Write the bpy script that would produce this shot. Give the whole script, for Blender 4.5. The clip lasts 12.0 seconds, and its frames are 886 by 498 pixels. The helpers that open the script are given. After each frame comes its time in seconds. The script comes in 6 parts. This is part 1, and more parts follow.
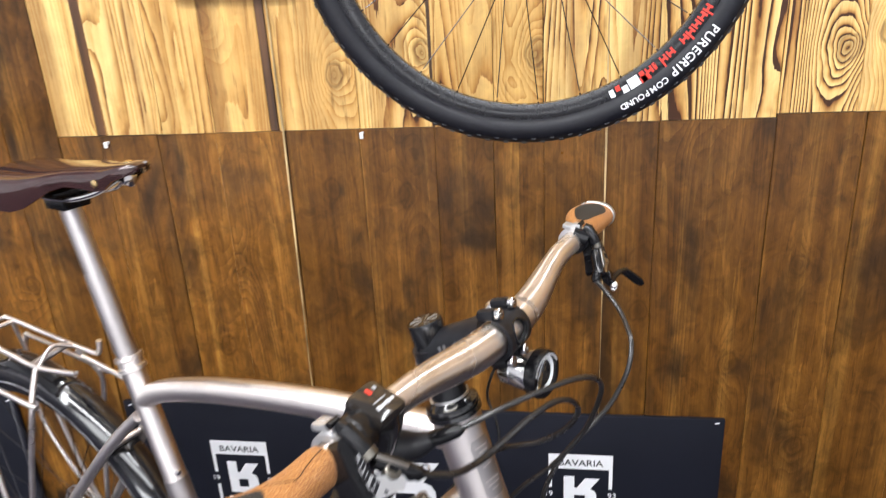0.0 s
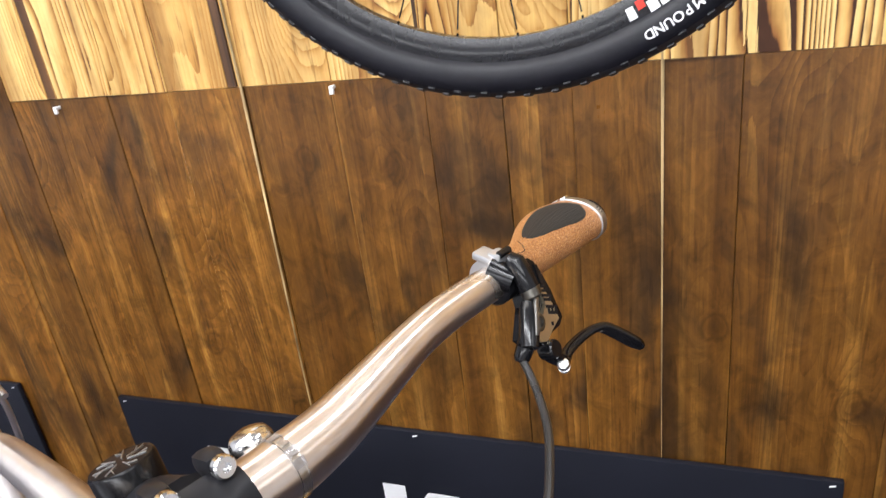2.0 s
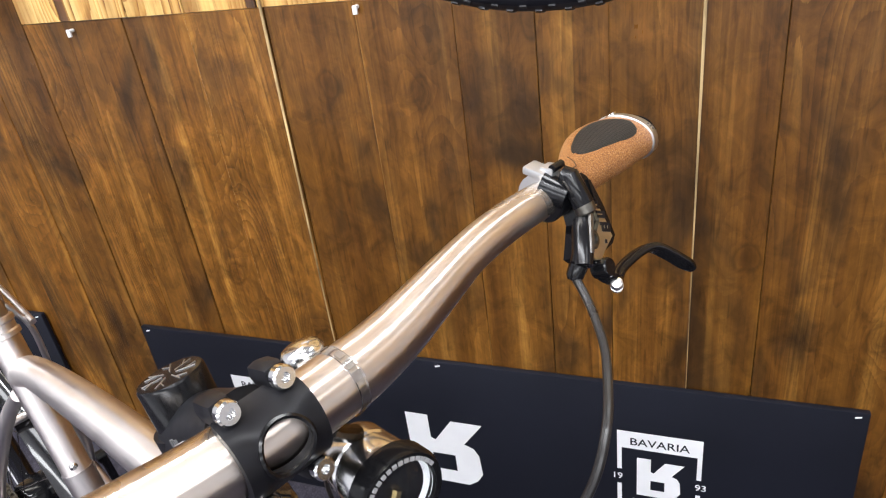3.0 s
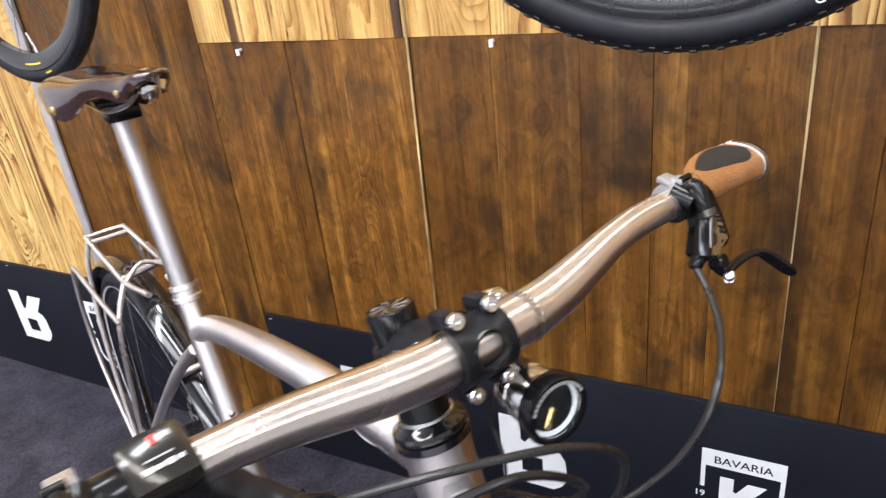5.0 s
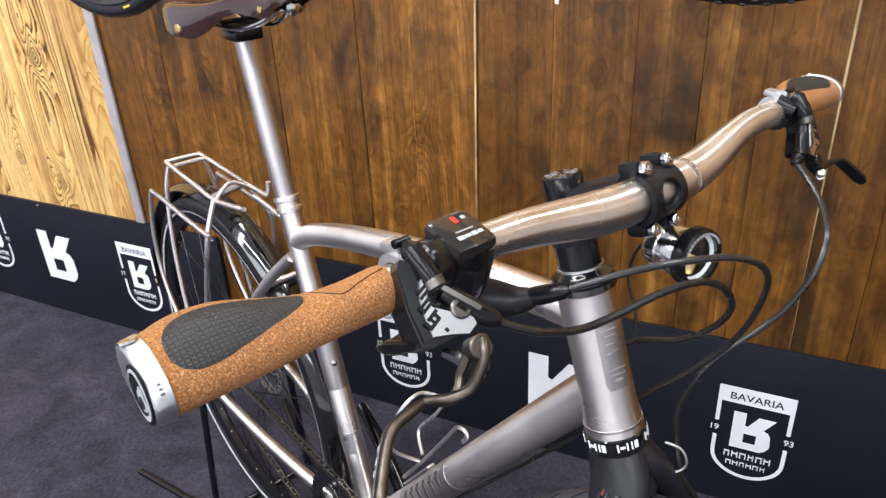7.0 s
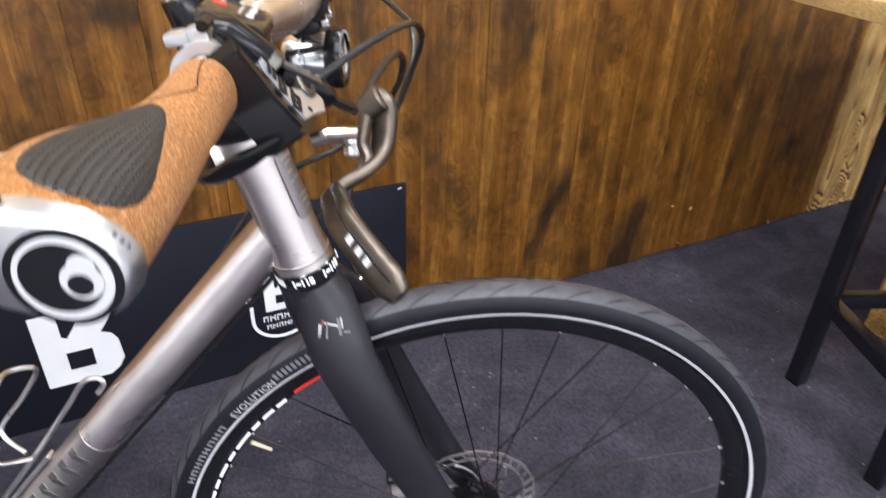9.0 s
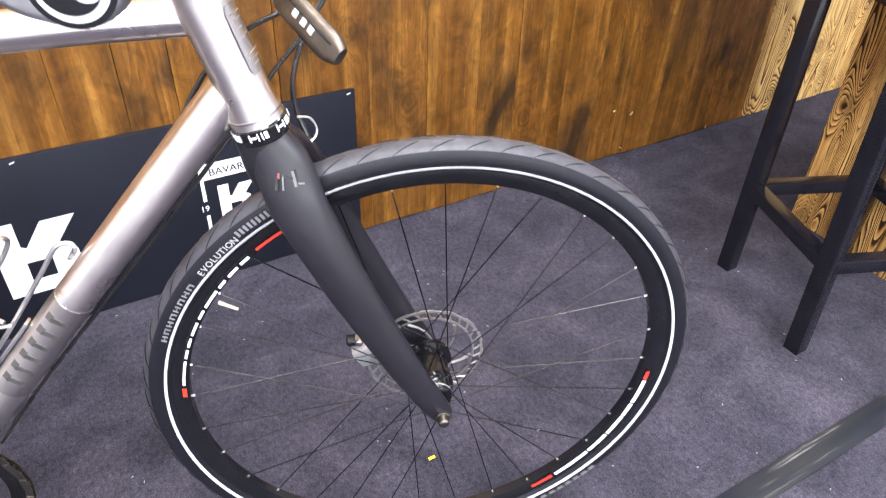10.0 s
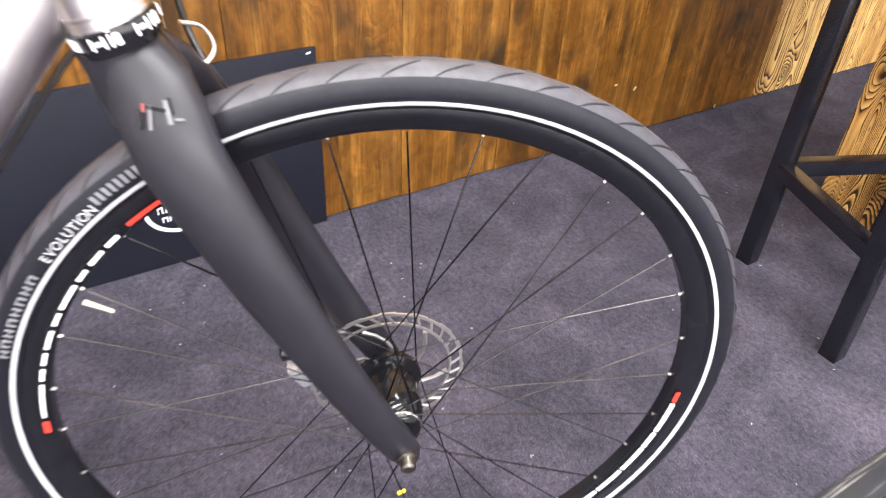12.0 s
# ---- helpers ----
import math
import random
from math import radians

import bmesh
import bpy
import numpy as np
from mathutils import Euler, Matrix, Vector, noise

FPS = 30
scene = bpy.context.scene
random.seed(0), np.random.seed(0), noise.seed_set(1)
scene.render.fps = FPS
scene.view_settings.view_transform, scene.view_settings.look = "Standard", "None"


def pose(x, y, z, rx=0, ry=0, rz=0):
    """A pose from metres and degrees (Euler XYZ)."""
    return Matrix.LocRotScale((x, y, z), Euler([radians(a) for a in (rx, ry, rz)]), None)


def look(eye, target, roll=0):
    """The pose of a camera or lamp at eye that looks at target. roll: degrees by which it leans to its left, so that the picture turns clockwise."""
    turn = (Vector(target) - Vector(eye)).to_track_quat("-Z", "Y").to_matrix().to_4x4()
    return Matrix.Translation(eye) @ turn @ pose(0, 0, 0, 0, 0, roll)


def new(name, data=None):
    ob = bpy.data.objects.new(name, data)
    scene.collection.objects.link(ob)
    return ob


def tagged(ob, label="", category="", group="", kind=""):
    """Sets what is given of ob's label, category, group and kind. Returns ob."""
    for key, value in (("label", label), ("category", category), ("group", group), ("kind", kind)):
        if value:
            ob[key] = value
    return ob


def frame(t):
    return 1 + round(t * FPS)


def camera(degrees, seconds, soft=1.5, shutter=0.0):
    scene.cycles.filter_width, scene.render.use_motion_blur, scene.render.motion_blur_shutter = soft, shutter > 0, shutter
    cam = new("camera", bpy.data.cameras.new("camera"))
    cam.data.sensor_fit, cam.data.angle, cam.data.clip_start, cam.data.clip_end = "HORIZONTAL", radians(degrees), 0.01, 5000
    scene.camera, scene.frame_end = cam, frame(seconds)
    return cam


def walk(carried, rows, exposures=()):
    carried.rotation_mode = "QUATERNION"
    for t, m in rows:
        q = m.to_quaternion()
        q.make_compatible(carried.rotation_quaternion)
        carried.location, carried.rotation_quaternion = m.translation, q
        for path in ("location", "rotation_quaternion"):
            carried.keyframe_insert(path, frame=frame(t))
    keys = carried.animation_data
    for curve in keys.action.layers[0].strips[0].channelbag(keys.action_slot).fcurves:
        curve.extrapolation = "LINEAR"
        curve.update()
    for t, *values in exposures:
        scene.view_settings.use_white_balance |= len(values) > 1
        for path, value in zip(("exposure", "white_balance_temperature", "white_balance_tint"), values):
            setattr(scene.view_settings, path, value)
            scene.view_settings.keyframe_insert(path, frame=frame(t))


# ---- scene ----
cam = camera(64.3, 12.0, soft=1.2, shutter=0.3)
PATH = [
    (0, (0.761, 0.275, 1.234), (0.47, 2.132, 0.549), -3.2),
    (0.5, (0.76, 0.427, 1.227), (0.542, 2.312, 0.595), -2.2),
    (1, (0.782, 0.487, 1.21), (0.557, 2.362, 0.551), -4.2),
    (1.5, (0.87, 0.593, 1.191), (0.416, 2.41, 0.488), -6.2),
    (2, (0.913, 0.659, 1.161), (0.236, 2.366, 0.368), -7.6),
    (2.5, (0.891, 0.668, 1.147), (0.183, 2.307, 0.246), -8.1),
    (2.7, (0.885, 0.665, 1.143), (0.189, 2.288, 0.204), -8.0),
    (4.3, (0.905, 0.654, 1.15), (0.164, 2.249, 0.198), -7.1),
    (4.5, (0.91, 0.629, 1.163), (0.115, 2.214, 0.239), -6.9),
    (5, (0.883, 0.533, 1.172), (-0.023, 2.102, 0.325), -6.6),
    (5.5, (0.83, 0.414, 1.148), (-0.077, 1.986, 0.308), -6.1),
    (6, (0.806, 0.37, 1.148), (-0.06, 1.952, 0.284), -4.6),
    (6.5, (0.798, 0.351, 1.147), (-0.06, 1.929, 0.266), -3.5),
    (6.8, (0.801, 0.348, 1.147), (-0.046, 1.931, 0.265), -2.9),
    (7, (0.805, 0.348, 1.144), (-0.022, 1.942, 0.264), -2.8),
    (7.2, (0.806, 0.349, 1.133), (0.042, 1.979, 0.26), -4.2),
    (8.8, (0.594, 0.362, 1.072), (1.289, 1.931, 0.045), 1.1),
    (9, (0.582, 0.335, 1.058), (1.358, 1.846, 0.002), 1.8),
    (9.5, (0.559, 0.27, 1.037), (1.422, 1.67, -0.101), 2.2),
    (10, (0.547, 0.243, 1.026), (1.387, 1.608, -0.17), 2.1),
    (10.5, (0.549, 0.216, 1.008), (1.353, 1.531, -0.266), 2.8),
    (11, (0.55, 0.215, 1.009), (1.336, 1.476, -0.33), 3.6),
    (11.5, (0.563, 0.252, 0.997), (1.365, 1.559, -0.287), 3.3),
    (12, (0.657, 0.383, 0.877), (1.525, 1.724, -0.326), 3.1),
]
walk(cam, [(t, look(eye, target, roll)) for t, eye, target, roll in PATH], [(0, -0.68, 6500, 10), (2.0, -0.62, 6500, 10), (4.5, -0.72, 6400, 10), (6.5, -0.82, 6300, 11), (7.2, -0.81, 6300, 11), (8.8, -0.52, 6350, 11), (9.1, -0.46, 6350, 11), (9.5, -0.04, 6350, 12), (10.0, 0.36, 6350, 12), (10.6, 0.61, 6350, 12), (12, 0.64, 6800, 12)])

# ---- light ----
world = bpy.data.worlds.new("world")
scene.world = world
world.use_nodes = True
world.node_tree.nodes["Background"].inputs[0].default_value = (0.9, 0.95, 1.0, 1)
world.node_tree.nodes["Background"].inputs[1].default_value = 0.25


def area_lamp(name, eye, target, sx, sy, watts, colour):
    data = bpy.data.lights.new(name, "AREA")
    data.shape, data.size, data.size_y, data.energy, data.color = "RECTANGLE", sx, sy, watts, colour
    ob = new(name, data)
    ob.matrix_world = look(eye, target)
    return ob


area_lamp("unseen_hall_lamp", (0.2, -0.5, 3.5), (0.3, 1.0, 0.5), 4.0, 0.16, 176, (0.95, 0.97, 1.0))
# Added fill with no fixture of its own, lifting the table pedestal.
area_lamp("unseen_hall_lamp", (3.2, 0.2, 3.0), (2.2, 1.2, 0.3), 0.8, 0.8, 18, (0.95, 0.97, 1.0))
area_lamp("unseen_hall_lamp", (-2.0, -0.5, 3.5), (-0.9, 1.2, 0.5), 0.25, 3.2, 125, (0.95, 0.97, 1.0))
area_lamp("unseen_hall_lamp", (0.0, -2.6, 4.3), (0.0, -2.9, 0.0), 9.0, 1.6, 580, (0.95, 0.97, 1.0))
area_lamp("unseen_hall_lamp", (-1.2, 4.2, 4.3), (-1.2, 4.1, 0.0), 0.4, 6.0, 380, (0.95, 0.97, 1.0))
area_lamp("unseen_hall_lamp", (2.2, 4.2, 4.3), (2.2, 4.1, 0.0), 0.4, 6.0, 380, (0.95, 0.97, 1.0))
# Low frontal fill, added to brighten the tubes and the foot of the wall.
area_lamp("unseen_hall_lamp", (0.8, -4.7, 2.5), (0.8, 1.5, 0.6), 6.0, 0.5, 190, (0.95, 0.97, 1.0))
area_lamp("wall_washer", (-0.2, 0.7, 3.3), (-0.2, 1.6, 1.0), 2.4, 0.2, 30, (1.0, 0.95, 0.86))

# ---- materials ----


def nodes_of(name):
    m = bpy.data.materials.new(name)
    m.use_nodes = True
    nt = m.node_tree
    return m, nt, nt.nodes["Principled BSDF"]


def link(nt, a, b):
    nt.links.new(a, b)


def coords(nt, scale, jitter=False):
    tc = nt.nodes.new("ShaderNodeTexCoord")
    mp = nt.nodes.new("ShaderNodeMapping")
    mp.inputs["Scale"].default_value = scale
    src = tc.outputs["Object"]
    if jitter:
        oi = nt.nodes.new("ShaderNodeObjectInfo")
        mul = nt.nodes.new("ShaderNodeVectorMath")
        mul.operation = "MULTIPLY"
        mul.inputs[1].default_value = (37.0, 13.0, 71.0)
        link(nt, oi.outputs["Random"], mul.inputs[0])
        add = nt.nodes.new("ShaderNodeVectorMath")
        link(nt, src, add.inputs[0])
        link(nt, mul.outputs[0], add.inputs[1])
        src = add.outputs[0]
    link(nt, src, mp.inputs["Vector"])
    return mp.outputs[0]


def noise_tex(nt, vec, scale, detail=4.0, rough=0.55, distortion=0.0):
    n = nt.nodes.new("ShaderNodeTexNoise")
    n.inputs["Scale"].default_value, n.inputs["Detail"].default_value = scale, detail
    n.inputs["Roughness"].default_value, n.inputs["Distortion"].default_value = rough, distortion
    link(nt, vec, n.inputs["Vector"])
    return n.outputs["Fac"]


def ramp(nt, fac, stops):
    r = nt.nodes.new("ShaderNodeValToRGB")
    e = r.color_ramp.elements
    while len(e) < len(stops):
        e.new(0.5)
    for el, (p, c) in zip(e, stops):
        el.position, el.color = p, (*c, 1) if len(c) == 3 else c
    link(nt, fac, r.inputs[0])
    return r.outputs[0]


def mix(nt, fac, a, b, mode="MIX"):
    m = nt.nodes.new("ShaderNodeMix")
    m.data_type, m.blend_type = "RGBA", mode
    for sock, v in ((m.inputs[0], fac), (m.inputs[6], a), (m.inputs[7], b)):
        if isinstance(v, (int, float)):
            sock.default_value = v
        elif isinstance(v, tuple):
            sock.default_value = (*v, 1)
        else:
            link(nt, v, sock)
    return m.outputs[2]


def bump(nt, bsdf, height, strength, dist=0.002):
    b = nt.nodes.new("ShaderNodeBump")
    b.inputs["Strength"].default_value, b.inputs["Distance"].default_value = strength, dist
    link(nt, height, b.inputs["Height"])
    link(nt, b.outputs[0], bsdf.inputs["Normal"])


def plain(name, col, rough=0.5, metal=0.0, vary=0.12, scale=60.0, coat=0.0, bumps=0.0, stretch=(1, 1, 1), spec=0.5):
    m, nt, p = nodes_of(name)
    vec = coords(nt, stretch)
    n = noise_tex(nt, vec, scale)
    lo = tuple(c * (1 - vary) for c in col)
    hi = tuple(min(1, c * (1 + vary)) for c in col)
    link(nt, ramp(nt, n, [(0.3, lo), (0.7, hi)]), p.inputs["Base Color"])
    n2 = noise_tex(nt, vec, scale * 0.2)
    link(nt, ramp(nt, n2, [(0.3, (max(0.02, rough * 0.8),) * 3), (0.7, (min(1, rough * 1.2),) * 3)]), p.inputs["Roughness"])
    p.inputs["Metallic"].default_value = metal
    p.inputs["Coat Weight"].default_value = coat
    p.inputs["Specular IOR Level"].default_value = spec
    if bumps:
        bump(nt, p, n, bumps, 0.001)
    return m


def math_node(nt, op, a, b=0.0):
    m = nt.nodes.new("ShaderNodeMath")
    m.operation = op
    for sock, v in ((m.inputs[0], a), (m.inputs[1], b)):
        if isinstance(v, (int, float)):
            sock.default_value = v
        else:
            link(nt, v, sock)
    return m.outputs[0]


def wood(name, stops, figure, ring_amt, rings, blotch, blotch_amt, blotch_scale, grain, rough, tones, uneven, streak, knot_amt, sharp, smudge):
    """Upright softwood boards: contour figure of the growth rings, fibre, knots and stain clouds."""
    m, nt, p = nodes_of(name)
    field = noise_tex(nt, coords(nt, figure, True), 1.0, 1.6, 0.45, 0.25)
    fibre = noise_tex(nt, coords(nt, (230, 230, 3.2), True), 1.0, 4, 0.65)
    soft = noise_tex(nt, coords(nt, (34, 34, 1.1), True), 1.0, 3, 0.5)
    cloud = noise_tex(nt, coords(nt, grain, True), blotch_scale, 3, 0.5, smudge)
    wear = noise_tex(nt, coords(nt, (1, 1, 0.30), True), 9.0, 5, 0.7)
    soft_w = noise_tex(nt, coords(nt, (30, 30, 18), True), 1.0, 2, 0.5)
    vor = nt.nodes.new("ShaderNodeTexVoronoi")
    vor.inputs["Scale"].default_value = 1.0
    vor.voronoi_dimensions = "2D"
    sep = nt.nodes.new("ShaderNodeSeparateXYZ")
    link(nt, coords(nt, (3.9, 3.9, 3.0), True), sep.inputs[0])
    com = nt.nodes.new("ShaderNodeCombineXYZ")
    link(nt, math_node(nt, "ADD", sep.outputs[0], math_node(nt, "ADD", sep.outputs[1], math_node(nt, "MULTIPLY", soft_w, 0.10))), com.inputs[0])
    link(nt, math_node(nt, "ADD", sep.outputs[2], math_node(nt, "MULTIPLY", soft_w, 0.08)), com.inputs[1])
    link(nt, com.outputs[0], vor.inputs["Vector"])
    near = ramp(nt, vor.outputs["Distance"], [(0.0, (1, 1, 1)), (0.36, (0, 0, 0))])
    swell = math_node(nt, "MULTIPLY", math_node(nt, "MULTIPLY", near, near), 0.14)
    f = math_node(nt, "ADD", field, swell)
    f = math_node(nt, "ADD", f, math_node(nt, "MULTIPLY", soft, 0.55 / rings))
    f = math_node(nt, "ADD", f, math_node(nt, "MULTIPLY", fibre, 0.22 / rings))
    ring = math_node(nt, "FRACT", math_node(nt, "MULTIPLY", f, rings))
    ring = math_node(nt, "POWER", ring, sharp)
    mod = ramp(nt, wear, [(0.32, (0.10, 0.10, 0.10)), (0.66, (1, 1, 1))])
    ring = math_node(nt, "MULTIPLY", ring, mod)
    who = nt.nodes.new("ShaderNodeObjectInfo")
    own = ramp(nt, math_node(nt, "FRACT", math_node(nt, "MULTIPLY", who.outputs["Random"], 7.31)), [(0.0, (0.30, 0.30, 0.30)), (0.40, (0.80, 0.80, 0.80)), (0.75, (1.25, 1.25, 1.25))])
    ring = math_node(nt, "MULTIPLY", ring, own)
    t = math_node(nt, "SUBTRACT", math_node(nt, "ADD", math_node(nt, "MULTIPLY", soft, 1 - streak), math_node(nt, "MULTIPLY", fibre, streak)), math_node(nt, "MULTIPLY", ring, ring_amt))
    col = ramp(nt, t, stops)
    knot = ramp(nt, vor.outputs["Distance"], [(0.026, (0.75, 0.75, 0.75)), (0.050, (0.40, 0.40, 0.40)), (0.062, (1, 1, 1)), (0.085, (0.0, 0.0, 0.0))])
    col = mix(nt, math_node(nt, "MULTIPLY", knot, knot_amt), col, tuple(c * 0.6 for c in stops[0][1]))
    bl = ramp(nt, cloud, [(0.50, (0, 0, 0)), (0.72, (1, 1, 1))])
    col = mix(nt, math_node(nt, "MULTIPLY", bl, blotch_amt), col, blotch)
    oi = nt.nodes.new("ShaderNodeObjectInfo")
    tone = ramp(nt, oi.outputs["Random"], [(0.0, tones[0]), (0.5, (1, 1, 1)), (1.0, tones[1])])
    col = mix(nt, 1.0, col, tone, "MULTIPLY")
    mottle = noise_tex(nt, coords(nt, (1, 1, 0.7), True), 26.0, 6, 0.68, 0.8)
    lo, hi = 1 - uneven, 1 + uneven
    fleck = ramp(nt, noise_tex(nt, coords(nt, (150, 150, 16), True), 1.0, 2, 0.5), [(0.30, (0.70, 0.67, 0.65)), (0.40, (1, 1, 1))])
    col = mix(nt, 1.0, col, fleck, "MULTIPLY")
    col = mix(nt, 1.0, col, ramp(nt, mottle, [(0.30, (lo, lo, lo)), (0.70, (hi, hi, hi))]), "MULTIPLY")
    link(nt, col, p.inputs["Base Color"])
    link(nt, ramp(nt, wear, [(0.3, (rough * 0.8,) * 3), (0.7, (min(1, rough * 1.25),) * 3)]), p.inputs["Roughness"])
    p.inputs["Specular IOR Level"].default_value = 0.32
    bump(nt, p, t, 0.5, 0.0014)
    return m


WOOD_LIGHT = wood("flamed_pine", [(-0.35, (0.045, 0.014, 0.004)), (0.05, (0.21, 0.080, 0.017)), (0.30, (0.53, 0.297, 0.086)), (0.58, (0.76, 0.530, 0.212))], (6.4, 6.4, 0.40), 1.08, 46.0, (0.20, 0.085, 0.022), 0.70, 1.0, (15, 15, 1.2), 0.5, ((0.80, 0.72, 0.60), (1.08, 1.08, 1.06)), 0.14, 0.42, 0.55, 2.3, 0.6)
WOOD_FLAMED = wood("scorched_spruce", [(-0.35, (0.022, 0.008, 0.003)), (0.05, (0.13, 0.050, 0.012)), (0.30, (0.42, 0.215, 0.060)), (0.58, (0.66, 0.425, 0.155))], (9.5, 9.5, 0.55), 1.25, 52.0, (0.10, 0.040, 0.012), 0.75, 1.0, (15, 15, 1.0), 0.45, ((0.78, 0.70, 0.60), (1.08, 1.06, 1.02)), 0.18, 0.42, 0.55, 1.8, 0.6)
WOOD_DARK = wood("stained_pine", [(0.10, (0.042, 0.0150, 0.0022)), (0.36, (0.096, 0.0380, 0.0062)), (0.52, (0.150, 0.0630, 0.0108)), (0.72, (0.300, 0.148, 0.031))], (7.0, 7.0, 0.55), 0.17, 34.0, (0.020, 0.0120, 0.0062), 0.92, 6.2, (1.15, 1.15, 0.62), 0.34, ((0.80, 0.77, 0.70), (1.22, 1.19, 1.08)), 0.44, 0.30, 0.5, 2.0, 0.8)
WOOD_BURNT = plain("burnt_pine_edge", (0.085, 0.036, 0.012), 0.5, 0, 0.75, 22, bumps=0.3, stretch=(3, 3, 0.12))
WOOD_GAP = plain("dark_gap", (0.02, 0.012, 0.006), 0.8)
WOOD_SPLINTER = plain("raw_wood_edge", (0.44, 0.31, 0.15), 0.6, 0, 0.75, 30, stretch=(1, 1, 0.25))
WOOD_TOP = plain("stool_seat_wood", (0.38, 0.25, 0.10), 0.45, 0, 0.35, 25, bumps=0.2, stretch=(1, 8, 8))


def carpet_material():
    m, nt, p = nodes_of("carpet")
    v = coords(nt, (1, 1, 1))
    big = noise_tex(nt, v, 5.0, 6, 0.65)
    small = noise_tex(nt, v, 330.0, 4, 0.75)
    fib = noise_tex(nt, coords(nt, (1, 0.7, 1)), 120.0, 4, 0.7)
    a = ramp(nt, big, [(0.3, (0.0325, 0.0312, 0.0430)), (0.7, (0.0530, 0.0500, 0.0650))])
    b = ramp(nt, fib, [(0.28, (0.52, 0.52, 0.53)), (0.72, (1.50, 1.47, 1.49))])
    c = ramp(nt, small, [(0.32, (0.55, 0.55, 0.56)), (0.52, (0.96, 0.96, 0.96)), (0.70, (1.95, 1.92, 1.96))])
    patch = ramp(nt, noise_tex(nt, v, 7.0, 4, 0.65, 0.8), [(0.35, (0.70, 0.70, 0.71)), (0.68, (1.40, 1.35, 1.34))])
    col = mix(nt, 1.0, mix(nt, 1.0, mix(nt, 1.0, a, b, "MULTIPLY"), c, "MULTIPLY"), patch, "MULTIPLY")
    link(nt, col, p.inputs["Base Color"])
    p.inputs["Roughness"].default_value = 0.92
    p.inputs["Specular IOR Level"].default_value = 0.15
    bump(nt, p, small, 0.8, 0.004)
    return m


CARPET = carpet_material()
BOARD = plain("black_board", (0.008, 0.009, 0.015), 0.46, 0, 0.2, 4, spec=0.28)
WHITE = plain("white_print", (0.78, 0.78, 0.80), 0.5, 0, 0.03, 20)
GREY_PRINT = plain("grey_print", (0.30, 0.30, 0.31), 0.5, 0, 0.05, 20)
STEM_PRINT = plain("dull_grey_print", (0.11, 0.11, 0.115), 0.5, 0, 0.05, 20)
TYRE_PRINT = plain("faded_tyre_print", (0.16, 0.16, 0.17), 0.5, 0, 0.05, 20)
DULL_RED = plain("dull_red_print", (0.20, 0.03, 0.025), 0.4, 0, 0.05, 20)
VALVE = plain("yellowed_plastic", (0.55, 0.49, 0.34), 0.4, 0, 0.08, 60)
RED = plain("red_print", (0.62, 0.035, 0.02), 0.4, 0, 0.05, 20)
YELLOW = plain("yellow_print", (0.75, 0.55, 0.03), 0.5, 0, 0.05, 20)


def brushed(name, col, rough, spread):
    """Titanium with fine scratches round the tube, which draw the lights out along it."""
    m = plain(name, col, rough, 1.0, 0.05, 40, stretch=(1, 1, 1))
    nt = m.node_tree
    p = nt.nodes["Principled BSDF"]
    tan = nt.nodes.new("ShaderNodeTangent")
    tan.direction_type = "UV_MAP"
    tan.uv_map = "UVMap"
    link(nt, tan.outputs[0], p.inputs["Tangent"])
    p.inputs["Anisotropic"].default_value = spread
    p.inputs["Anisotropic Rotation"].default_value = 0.25
    return m


TI = brushed("brushed_titanium", (0.78, 0.725, 0.70), 0.32, 0.78)
TI_BAR = brushed("satin_titanium", (0.70, 0.625, 0.560), 0.28, 0.95)
TI_MATT = brushed("blasted_titanium", (0.50, 0.47, 0.465), 0.36, 0.5)
TI_DARK = plain("etched_titanium", (0.20, 0.19, 0.18), 0.5, 1.0, 0.1, 200)
CALIPER = plain("pale_silver_paint", (0.50, 0.50, 0.51), 0.3, 0.7, 0.04, 60)
ALLOY_PRINT = plain("pale_grey_print", (0.42, 0.42, 0.43), 0.4, 0.0, 0.03, 40)
ROTOR = plain("ground_steel", (0.40, 0.385, 0.38), 0.42, 0.9, 0.08, 60)
STEEL = plain("polished_steel", (0.72, 0.72, 0.72), 0.16, 1.0, 0.04, 40)
CLAMP_ALLOY = plain("satin_clamp_alloy", (0.58, 0.58, 0.58), 0.36, 1.0, 0.05, 300)
ALLOY = plain("silver_alloy", (0.78, 0.78, 0.78), 0.33, 1.0, 0.03, 300)
BLACK_METAL = plain("black_anodised", (0.006, 0.006, 0.007), 0.20, 0.0, 0.2, 90, spec=0.32)
BLACK_MATT = plain("matt_black", (0.008, 0.008, 0.010), 0.40, 0.0, 0.2, 120, spec=0.22)
END_BLACK = plain("dull_black_cap", (0.006, 0.006, 0.008), 0.55, 0.0, 0.2, 120, spec=0.15)
CARBON = plain("matt_carbon", (0.0115, 0.0108, 0.0145), 0.36, 0.0, 0.12, 60, spec=0.4)
DARK_CARBON = plain("dark_carbon", (0.006, 0.006, 0.008), 0.26, 0.0, 0.3, 500, spec=0.35)
GLOSS_BLACK = plain("gloss_black", (0.006, 0.006, 0.007), 0.10, 0.0, 0.2, 50, coat=0.6)
HUB_BLACK = plain("dark_lacquer", (0.005, 0.005, 0.006), 0.09, 0.0, 0.2, 50, spec=0.30)
RUBBER = plain("rubber", (0.007, 0.007, 0.0105), 0.44, 0.0, 0.15, 160, bumps=0.12, spec=0.25)
CRANK_BLACK = plain("gloss_black_crank", (0.005, 0.005, 0.006), 0.13, 0.0, 0.2, 60, spec=0.35)
